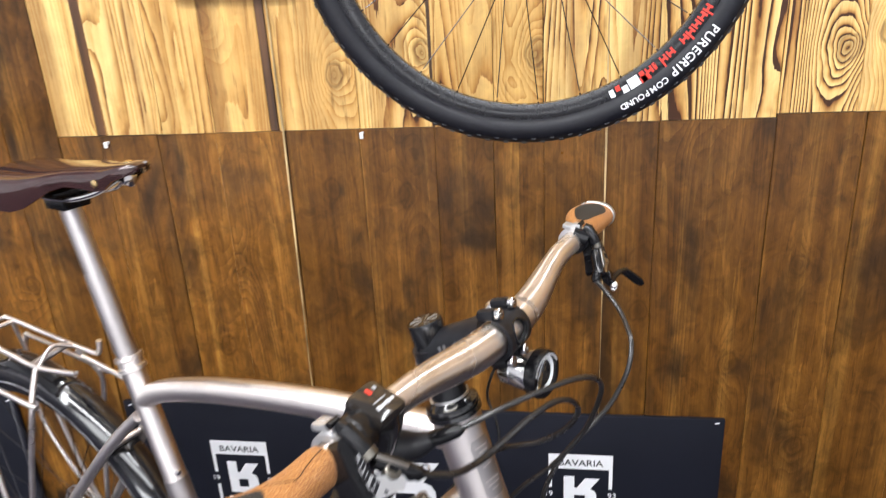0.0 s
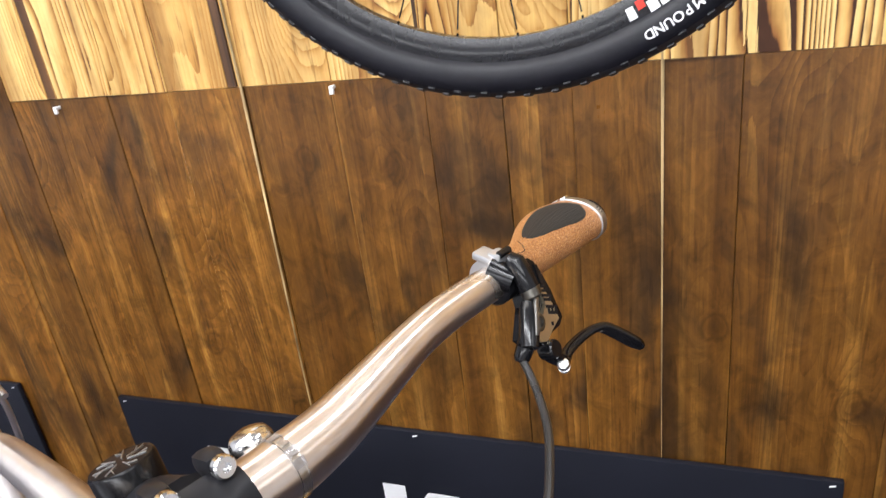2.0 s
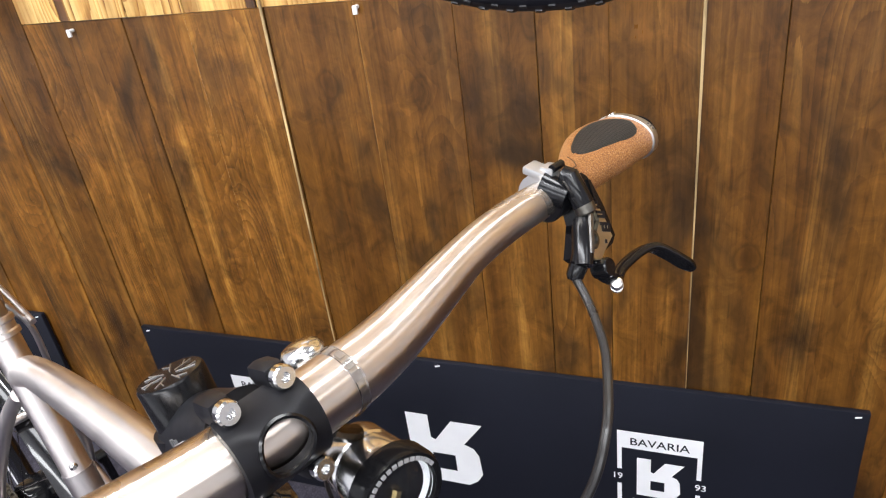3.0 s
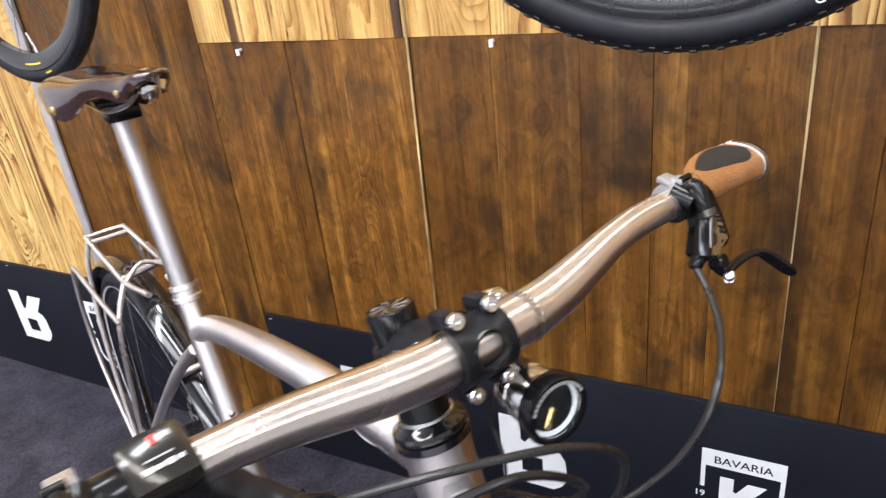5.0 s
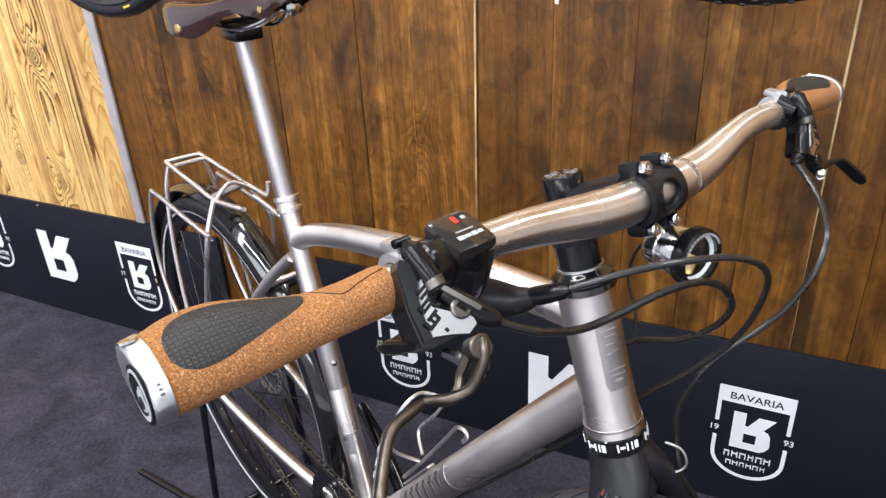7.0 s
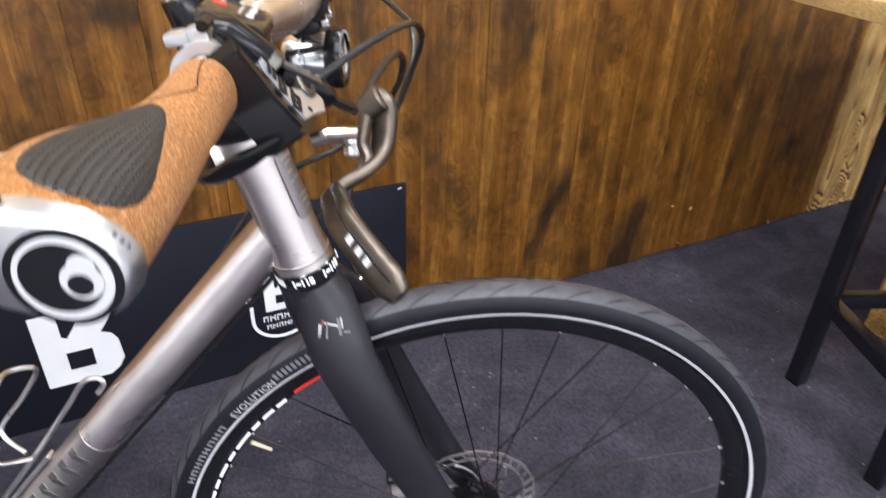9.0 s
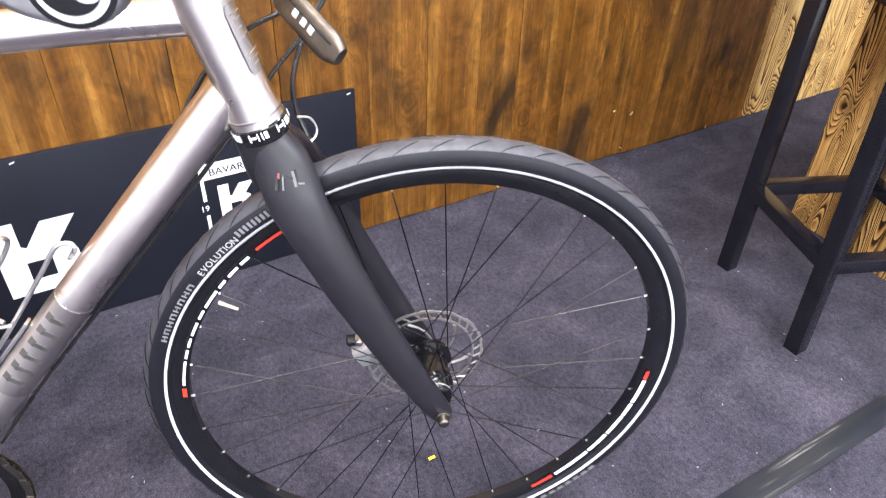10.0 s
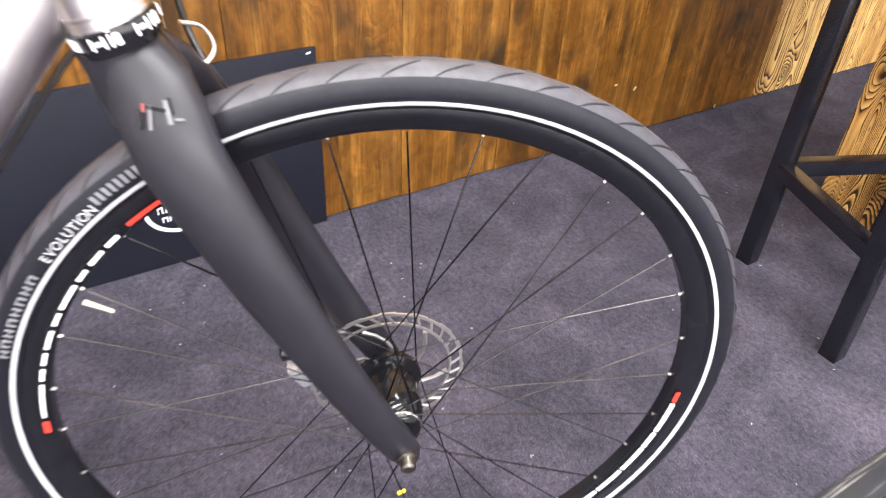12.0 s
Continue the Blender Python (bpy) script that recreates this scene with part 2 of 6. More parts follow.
RIM_BLACK = plain("satin_black_rim", (0.006, 0.006, 0.008), 0.24, 0.0, 0.2, 50, spec=0.40)
TREAD = plain("rubber_tread", (0.013, 0.013, 0.016), 0.48, 0.0, 0.2, 140, bumps=0.2)
# paler than the other tread and the tyre wall
TREAD_GREY = plain("grey_rubber_tread", (0.037, 0.035, 0.042), 0.46, 0.0, 0.25, 70, bumps=0.2)
SPOKE = plain("grey_steel_wire", (0.07, 0.07, 0.075), 0.22, 1.0, 0.3, 30)
LEATHER = plain("oxblood_leather", (0.026, 0.0085, 0.008), 0.17, 0.0, 0.25, 35, coat=0.8, bumps=0.03)
BLADE = plain("bronze_grey_anodised", (0.105, 0.086, 0.069), 0.36, 0.95, 0.25, 120)
BRASS_PALE = plain("pale_gold_alloy", (0.62, 0.55, 0.40), 0.38, 1.0, 0.05, 200)
BRASS = plain("brass", (0.75, 0.56, 0.26), 0.25, 1.0, 0.05, 60)
CABLE = plain("cable_sheath", (0.014, 0.013, 0.013), 0.28, 0.0, 0.1, 90)
FRAME_STEEL = plain("black_powder_coat", (0.006, 0.006, 0.009), 0.20, 0.0, 0.25, 40, bumps=0.05, spec=0.5)
CHAIN = plain("chain_steel", (0.16, 0.15, 0.13), 0.38, 1.0, 0.2, 80)


def strip_material():
    """A dark strip, rubbed bare in long pale scuffs along its edges."""
    m, nt, p = nodes_of("worn_metal_trim")
    grain = noise_tex(nt, coords(nt, (5.0, 190, 1)), 1.0, 4, 0.65)
    worn = noise_tex(nt, coords(nt, (2.6, 9, 1)), 1.0, 3, 0.6)
    base = ramp(nt, worn, [(0.40, (0.008, 0.010, 0.016)), (0.56, (0.018, 0.018, 0.020)), (0.75, (0.038, 0.034, 0.031))])
    scuff = math_node(nt, "MULTIPLY", ramp(nt, grain, [(0.53, (0, 0, 0)), (0.68, (1, 1, 1))]), ramp(nt, worn, [(0.50, (0, 0, 0)), (0.64, (1, 1, 1))]))
    link(nt, mix(nt, scuff, base, (0.27, 0.26, 0.25)), p.inputs["Base Color"])
    p.inputs["Roughness"].default_value = 0.42
    p.inputs["Specular IOR Level"].default_value = 0.2
    bump(nt, p, grain, 0.4, 0.001)
    return m


STRIP = strip_material()
REFLECT = plain("reflective_band", (0.52, 0.52, 0.54), 0.4, 0.0, 0.06, 40)
HALL = plain("hall_wall", (0.58, 0.58, 0.60), 0.8, 0, 0.1, 1)


def cork_material():
    m, nt, p = nodes_of("cork")
    v = coords(nt, (1, 1, 1))
    vor = nt.nodes.new("ShaderNodeTexVoronoi")
    vor.inputs["Scale"].default_value = 620
    link(nt, v, vor.inputs["Vector"])
    n = noise_tex(nt, v, 900, 4, 0.8)
    big = noise_tex(nt, v, 45, 3)
    base = ramp(nt, n, [(0.36, (0.17, 0.050, 0.008)), (0.48, (0.42, 0.160, 0.034)), (0.58, (0.60, 0.28, 0.080)), (0.66, (0.88, 0.62, 0.34))])
    spots = ramp(nt, vor.outputs["Distance"], [(0.05, (0.72, 0.64, 0.6)), (0.35, (1, 1, 1))])
    col = mix(nt, 1.0, base, spots, "MULTIPLY")
    col = mix(nt, 1.0, col, ramp(nt, big, [(0.3, (0.85, 0.82, 0.8)), (0.7, (1.1, 1.1, 1.1))]), "MULTIPLY")
    link(nt, col, p.inputs["Base Color"])
    p.inputs["Roughness"].default_value = 0.40
    p.inputs["Specular IOR Level"].default_value = 0.65
    bump(nt, p, n, 1.0, 0.0022)
    return m


CORK = cork_material()


def glass_material():
    m, nt, p = nodes_of("lens_glass")
    p.inputs["Transmission Weight"].default_value = 1.0
    p.inputs["Roughness"].default_value = 0.02
    p.inputs["IOR"].default_value = 1.45
    p.inputs["Base Color"].default_value = (0.95, 0.97, 0.97, 1)
    return m


GLASS = glass_material()

# ---- mesh helpers ----


class Mesh:
    """Vertices and faces gathered in world metres."""

    def __init__(self):
        self.v, self.f, self.uv = [], [], {}

    def add(self, verts, faces, uv=None):
        """uv: for the first faces, their corners round and along a tube."""
        k = len(self.v)
        self.v += [tuple(p) for p in verts]
        for i, row in enumerate(uv or ()):
            self.uv[len(self.f) + i] = row
        self.f += [tuple(i + k for i in f) for f in faces]
        return self


def part(name, mesh, material, parent=None, label="", smooth=35):
    me = bpy.data.meshes.new(name)
    me.from_pydata(mesh.v, [], mesh.f)
    lay = me.uv_layers.new(name="UVMap")
    if not mesh.uv:
        for loop, c in zip(me.loops, lay.data):
            x, y, z = me.vertices[loop.vertex_index].co
            c.uv = x + 0.6 * y, z - 0.3 * y
    else:
        for i, row in mesh.uv.items():
            for li, c in zip(me.polygons[i].loop_indices, row):
                lay.data[li].uv = c
    bm = bmesh.new()
    bm.from_mesh(me)
    bmesh.ops.recalc_face_normals(bm, faces=bm.faces)
    bm.to_mesh(me)
    bm.free()
    me.materials.append(material)
    if smooth:
        me.polygons.foreach_set("use_smooth", [True] * len(me.polygons))
        me.set_sharp_from_angle(angle=radians(smooth))
    me.update()
    ob = new(name, me)
    if parent is not None:
        ob.parent = parent
        ob.matrix_parent_inverse = home(parent).inverted()
    if label:
        tagged(ob, label)
    return ob


def home(ob):
    """The world pose of an object whose parents stand still."""
    return home(ob.parent) @ ob.matrix_parent_inverse @ ob.matrix_basis if ob.parent else ob.matrix_basis.copy()


def empty(name, place, label, category, group=""):
    ob = new(name)
    ob.matrix_basis = Matrix.Translation(place)
    ob.empty_display_size = 0.05
    return tagged(ob, label, category, group)


def V(*a):
    return Vector(a)


def spline(points, per=8):
    """A smooth curve through the points."""
    pts = [Vector(p) for p in points]
    out = []
    for i in range(len(pts) - 1):
        a, b = pts[max(i - 1, 0)], pts[i]
        c, d = pts[i + 1], pts[min(i + 2, len(pts) - 1)]
        for k in range(per):
            t = k / per
            out.append(0.5 * ((2 * b) + (c - a) * t + (2 * a - 5 * b + 4 * c - d) * t * t + (3 * b - a - 3 * c + d) * t ** 3))
    return out + [pts[-1]]


def sweep(mesh, path, radii, seg=14, cap=True, flat=None):
    """A tube along path; radii: one, or one per point; flat: (wide, high) factors with the up axis."""
    path = [Vector(p) for p in path]
    n = len(path)
    if isinstance(radii, (int, float)):
        radii = [radii] * n
    if len(radii) != n:
        radii = list(np.interp(np.linspace(0, 1, n), np.linspace(0, 1, len(radii)), radii))
    tang = [(path[min(i + 1, n - 1)] - path[max(i - 1, 0)]).normalized() for i in range(n)]
    up = Vector((0, 0, 1)) if abs(tang[0].z) < 0.9 else Vector((1, 0, 0))
    side = tang[0].cross(up).normalized()
    verts, faces = [], []
    for i in range(n):
        side = (side - tang[i] * side.dot(tang[i])).normalized()
        top = side.cross(tang[i])
        for k in range(seg):
            a = 2 * math.pi * k / seg
            fx, fy = flat if flat else (1, 1)
            verts.append(path[i] + (side * math.cos(a) * fx + top * math.sin(a) * fy) * radii[i])
    for i in range(n - 1):
        for k in range(seg):
            j = (k + 1) % seg
            faces.append((i * seg + k, i * seg + j, (i + 1) * seg + j, (i + 1) * seg + k))
    uv = [((k / seg, i / n), ((k + 1) / seg, i / n), ((k + 1) / seg, (i + 1) / n), (k / seg, (i + 1) / n)) for i in range(n - 1) for k in range(seg)]
    if cap:
        faces.append(tuple(range(seg)))
        faces.append(tuple((n - 1) * seg + k for k in range(seg)))
    return mesh.add(verts, faces, uv)


def tube(path, radii, seg=14, cap=True, flat=None):
    return sweep(Mesh(), path, radii, seg, cap, flat)


def lathe(origin, axis, profile, seg=28, closed=False):
    """A turned shape: profile rows are (distance along axis, radius)."""
    o, ax = Vector(origin), Vector(axis).normalized()
    ref = Vector((0, 0, 1)) if abs(ax.z) < 0.9 else Vector((1, 0, 0))
    s = ax.cross(ref).normalized()
    t = ax.cross(s)
    m = Mesh()
    verts, faces = [], []
    for a, r in profile:
        for k in range(seg):
            g = 2 * math.pi * k / seg
            verts.append(o + ax * a + (s * math.cos(g) + t * math.sin(g)) * r)
    rows = len(profile)
    for i in range(rows if closed else rows - 1):
        i2 = (i + 1) % rows
        for k in range(seg):
            j = (k + 1) % seg
            faces.append((i * seg + k, i * seg + j, i2 * seg + j, i2 * seg + k))
    if not closed:
        faces.append(tuple(range(seg)))
        faces.append(tuple((rows - 1) * seg + k for k in range(seg)))
    return m.add(verts, faces)


def block(centre, ex, ey, ez, hx, hy, hz, bevel=0.0, mesh=None):
    """A box with chamfered edges, in its own axes."""
    m = mesh or Mesh()
    c, ex, ey, ez = Vector(centre), Vector(ex).normalized(), Vector(ey).normalized(), Vector(ez).normalized()
    b = min(bevel, hx * 0.98, hy * 0.98, hz * 0.98)
    if b <= 0:
        v = [c + ex * hx * i + ey * hy * j + ez * hz * k for i in (-1, 1) for j in (-1, 1) for k in (-1, 1)]
        return m.add(v, [(0, 1, 3, 2), (4, 6, 7, 5), (0, 4, 5, 1), (2, 3, 7, 6), (0, 2, 6, 4), (1, 5, 7, 3)])
    bm = bmesh.new()
    bmesh.ops.create_cube(bm, size=2)
    for p in bm.verts:
        p.co = Vector((p.co.x * hx, p.co.y * hy, p.co.z * hz))
    bmesh.ops.bevel(bm, geom=list(bm.edges), offset=b, segments=2, affect="EDGES", profile=0.6)
    bm.verts.ensure_lookup_table()
    v = [c + ex * p.co.x + ey * p.co.y + ez * p.co.z for p in bm.verts]
    f = [tuple(q.index for q in face.verts) for face in bm.faces]
    bm.free()
    return m.add(v, f)


def slab(outline, origin, eu, ev, thick, mesh=None):
    """A flat outline (rows u, v) given thickness along eu x ev."""
    m = mesh or Mesh()
    o, eu, ev = Vector(origin), Vector(eu), Vector(ev)
    w = eu.cross(ev).normalized() * thick
    n = len(outline)
    a = [o + eu * u + ev * v for u, v in outline]
    verts = a + [p + w for p in a]
    faces = [tuple(range(n)), tuple(range(n, 2 * n))[::-1]] + [(i, (i + 1) % n, n + (i + 1) % n, n + i) for i in range(n)]
    return m.add(verts, faces)


def ring_arc(centre, eu, ev, r0, r1, a0, a1, off, thick, axis, seg=24):
    """A flat curved band between two radii and two angles (degrees), as a thin plate."""
    c, eu, ev, ax = Vector(centre), Vector(eu), Vector(ev), Vector(axis)
    verts, faces = [], []
    for i in range(seg + 1):
        g = radians(a0 + (a1 - a0) * i / seg)
        d = eu * math.cos(g) + ev * math.sin(g)
        for r, o in ((r0, off), (r1, off), (r1, off + thick), (r0, off + thick)):
            verts.append(c + d * r + ax * o)
    for i in range(seg):
        for k in range(4):
            j = (k + 1) % 4
            faces.append((i * 4 + k, i * 4 + j, (i + 1) * 4 + j, (i + 1) * 4 + k))
    faces += [(0, 1, 2, 3), tuple(seg * 4 + k for k in range(4))]
    return Mesh().add(verts, faces)


def letters(text, size, place, thick=0.0006):
    """Built-in font characters as one mesh; place(u, v) gives the world point, thick its depth along the third argument."""
    cu = bpy.data.curves.new("letters", "FONT")
    cu.body, cu.size, cu.align_x, cu.align_y = text, size, "CENTER", "CENTER"
    cu.resolution_u = 3
    cu.offset = size * 0.011
    ob = bpy.data.objects.new("letters", cu)
    me = bpy.data.meshes.new_from_object(ob)
    m = Mesh()
    m.add([place(p.co.x, p.co.y) for p in me.vertices], [tuple(p.vertices) for p in me.polygons])
    bpy.data.objects.remove(ob)
    bpy.data.curves.remove(cu)
    bpy.data.meshes.remove(me)
    return m

# ---- the setting ----
X, Y, Z = V(1, 0, 0), V(0, 1, 0), V(0, 0, 1)


def cuboid(x0, x1, y0, y1, z0, z1, bevel=0.0, mesh=None):
    return block(((x0 + x1) / 2, (y0 + y1) / 2, (z0 + z1) / 2), X, Y, Z, abs(x1 - x0) / 2, abs(y1 - y0) / 2, abs(z1 - z0) / 2, bevel, mesh)


def structure(name, mesh, material, label, smooth=35):
    return tagged(part(name, mesh, material, None, "", smooth), label, "structure", "", "structure")


structure("floor", cuboid(-5.0, 6.0, -1.1, 8.0, -0.10, 0.0), CARPET, "dark grey mottled needle felt carpet floor")
WALL = structure("wall_north", cuboid(-2.72, 3.47, 1.602, 1.70, 0.0, 2.36), WOOD_GAP, "dark board wall clad with upright rough pine planks")
# Pale floor added out of view so the titanium tubes reflect something bright.
structure("hall_floor", cuboid(-5.0, 6.0, -5.0, -1.1, -0.10, -0.004), HALL, "plain pale grey hall floor in front of the stand")
structure("wall_south", cuboid(-5.0, 6.0, -5.1, -5.0, 0.0, 4.6), HALL, "plain grey hall wall")
structure("wall_west", cuboid(-5.1, -5.0, -5.0, 8.0, 0.0, 4.6), HALL, "plain grey hall wall")
structure("wall_east", cuboid(6.0, 6.1, -5.0, 8.0, 0.0, 4.6), HALL, "plain grey hall wall")
structure("wall_far", cuboid(-5.0, 6.0, 8.0, 8.1, 0.0, 4.6), HALL, "plain grey hall wall behind the stand")
structure("ceiling", cuboid(-5.1, 6.1, -5.1, 8.1, 4.6, 4.7), HALL, "plain grey hall ceiling")

rng = random.Random(5)


def plank(x0, x1, z0, z1, material, lean0=0.0, lean1=0.0):
    """One rough board; its edges lean by lean0 and lean1 metres from foot to head."""
    y = 1.575 + rng.uniform(-0.002, 0.003)
    g = 0.0003
    n = 6
    left, right = [], []
    for i in range(n + 1):
        t = i / n
        z = z0 + (z1 - z0) * t
        w = 0.0007
        left.append((x0 + g + lean0 * t + rng.uniform(-w, w), z))
        right.append((x1 - g + lean1 * t + rng.uniform(-w, w), z))
    m = Mesh()
    e = 0.0008
    rows = []
    for (xl, z), (xr, _) in zip(left, right):
        rows += [(xl, y + 0.022, z), (xl, y + e, z), (xl + e, y, z), (xr - e, y, z), (xr, y + e, z), (xr, y + 0.022, z)]
    faces = [(i * 6 + k, i * 6 + k + 1, (i + 1) * 6 + k + 1, (i + 1) * 6 + k) for i in range(n) for k in range(5)]
    faces += [tuple(range(6)), tuple(n * 6 + k for k in range(6))]
    part("plank", m.add(rows, faces), material, WALL, "", 20)


DARK_LOW = [-0.220, -0.130, -0.005, 0.118, 0.249, 0.408, 0.553, 0.663, 0.757, 0.868, 0.961, 1.160, 1.307, 1.447, 1.564, 1.722, 1.845, 1.979, 2.094, 2.210, 2.326, 2.512]
DARK_TALL = [-0.765, -0.655, -0.560, -0.459, -0.340, -0.222]
LIGHT_TOP = [-0.220, -0.112, 0.010, 0.120, 0.250, 0.411, 0.556, 0.666, 0.756, 0.868, 0.962, 1.158, 1.287, 1.425, 1.560, 1.700, 1.850, 2.000, 2.120, 2.260, 2.400, 2.512]
LIGHT_LEFT = [-2.70, -2.57, -2.45, -2.31, -2.18, -2.05, -1.92, -1.80, -1.69, -1.57, -1.45, -1.33, -1.212, -1.105, -0.988, -0.872, -0.768]
LIGHT_RIGHT = [2.512, 2.616, 2.755, 2.90, 3.04, 3.17, 3.30, 3.45]
LINE = 0.998
for a, b in zip(DARK_LOW, DARK_LOW[1:]):
    top = LINE + (0.006 if a > 1.1 else 0) - 0.0006
    plank(a, b, 0.004, top, WOOD_DARK, 0.012 if abs(a - 0.249) < 0.01 else 0, 0.012 if abs(b - 0.249) < 0.01 else 0)
BURNT = {-0.112: 0.020, 0.250: 0.017, 0.556: 0.006}          # planks whose right edge is charred
for a, b in zip(LIGHT_TOP, LIGHT_TOP[1:]):
    foot = LINE + (0.0065 if a > 1.1 else 0.0) + rng.uniform(0, 0.001)
    char = BURNT.get(b, 0.0)
    plank(a, b - char, foot, 2.35, WOOD_LIGHT)
    if char:
        plank(b - char, b, foot, 2.35, WOOD_BURNT, -0.004)
for a, b in zip(DARK_TALL, DARK_TALL[1:]):
    plank(a, b, 0.004, 2.35, WOOD_DARK)
for row in (LIGHT_LEFT, LIGHT_RIGHT):
    for a, b in zip(row, row[1:]):
        plank(a, b, 0.004, 2.35, WOOD_LIGHT)
# raw pale edges that show in the two wide joints
part("raw_edge", tube([(0.246, 1.5745, 0.02), (0.250, 1.5738, 0.5), (0.259, 1.5735, 0.998), (0.256, 1.575, 1.3)], [0.0012, 0.0020, 0.0014, 0.0022, 0.0026, 0.0016], 6), WOOD_SPLINTER, WALL, "pale raw edge of a plank")
part("raw_edge", tube([(0.868, 1.577, 0.02), (0.868, 1.576, 0.5), (0.869, 1.575, 0.99), (0.869, 1.576, 1.5)], [0.0008, 0.0014, 0.0010, 0.0022, 0.0026, 0.0018], 6), WOOD_SPLINTER, WALL, "pale raw edge of a plank")
structure("trim", cuboid(-0.782, -0.752, 1.566, 1.574, 0.38, 2.35, 0.002), plain("galvanised", (0.46, 0.42, 0.42), 0.45, 0.3, 0.15, 20), "galvanised cover strip between light and dark planks")
structure("floor_trim", cuboid(0.2, 4.2, 0.548, 0.598, 0.0, 0.0035, 0.0015), STRIP, "worn dark metal carpet joint strip with pale scuffs")


def wall_peg(x, z):
    m = lathe((x, 1.577, z), (0, -1, 0), [(0, 0.003), (0.008, 0.003), (0.009, 0.002)], 10)
    block((x, 1.566, z - 0.003), X, Y, Z, 0.0035, 0.002, 0.006, 0.001, m)
    tagged(part("wall_hook", m, WHITE), "small white hook screwed into the plank wall", "hook", "wall hooks")


wall_peg(-0.112, 0.984)
wall_peg(0.415, 0.990)

# ---- printed boards at the foot of the wall ----
BOARD_Y = 1.573


def board(x0, x1, name_label):
    e = empty("display_board", ((x0 + x1) / 2, BOARD_Y, 0), name_label, "board", "boards along the wall")
    part("panel", cuboid(x0, x1, BOARD_Y - 0.010, BOARD_Y, 0.001, 0.386, 0.0012), BOARD, e)
    return e


FACE = BOARD_Y - 0.0102


def flat_shape(name, outline, cx, cz, material, parent, label=""):
    """A printed shape on the board: outline in metres about (cx, cz)."""
    return part(name, slab([(cx + u, cz + v) for u, v in outline], (0, FACE, 0), X, Z, 0.0006), material, parent, label, 0)


def band(name, path, width, cx, cz, material, parent, label=""):
    """A printed line of some width along an open path."""
    out_l, out_r = [], []
    pts = [Vector((u, v)) for u, v in path]
    for i, p in enumerate(pts):
        t = (pts[min(i + 1, len(pts) - 1)] - pts[max(i - 1, 0)]).normalized()
        nrm = Vector((-t.y, t.x)) * width / 2
        out_l.append(p + nrm)
        out_r.append(p - nrm)
    m = Mesh()
    verts, faces = [], []
    for a, b in zip(out_l, out_r):
        for q in (a, b):
            verts += [(cx + q.x, FACE, cz + q.y), (cx + q.x, FACE - 0.0006, cz + q.y)]
    for i in range(len(pts) - 1):
        k = i * 4
        faces += [(k + 1, k + 3, k + 7, k + 5), (k, k + 1, k + 5, k + 4), (k + 2, k + 6, k + 7, k + 3)]
    return part(name, m.add(verts, faces), material, parent, label, 0)


def rabbit_mark(parent, cx, cz, w, h):
    """The white block sign: two ears on top, a square eye, a rounded foot."""
    def sc(rows):
        return [(u * w, v * h) for u, v in rows]
    body = sc([(-0.5, 0.5), (-0.20, 0.5), (-0.20, 0.17), (-0.14, 0.14), (0.10, 0.45), (0.50, 0.45), (0.24, 0.13), (0.36, 0.08), (0.42, -0.02),
               (0.44, -0.30), (0.36, -0.42), (0.24, -0.5), (-0.5, -0.5)])
    hole = [(-0.20, -0.06), (0.10, -0.06), (0.10, -0.30), (-0.20, -0.30)]
    flat_shape("printed_mark", body, cx, cz, WHITE, parent, "white printed block sign")
    part("printed_eye", slab([(cx + u * w, cz + v * h) for u, v in hole], (0, FACE - 0.0008, 0), X, Z, 0.0006), BOARD, parent, "black square in the white sign", 0)


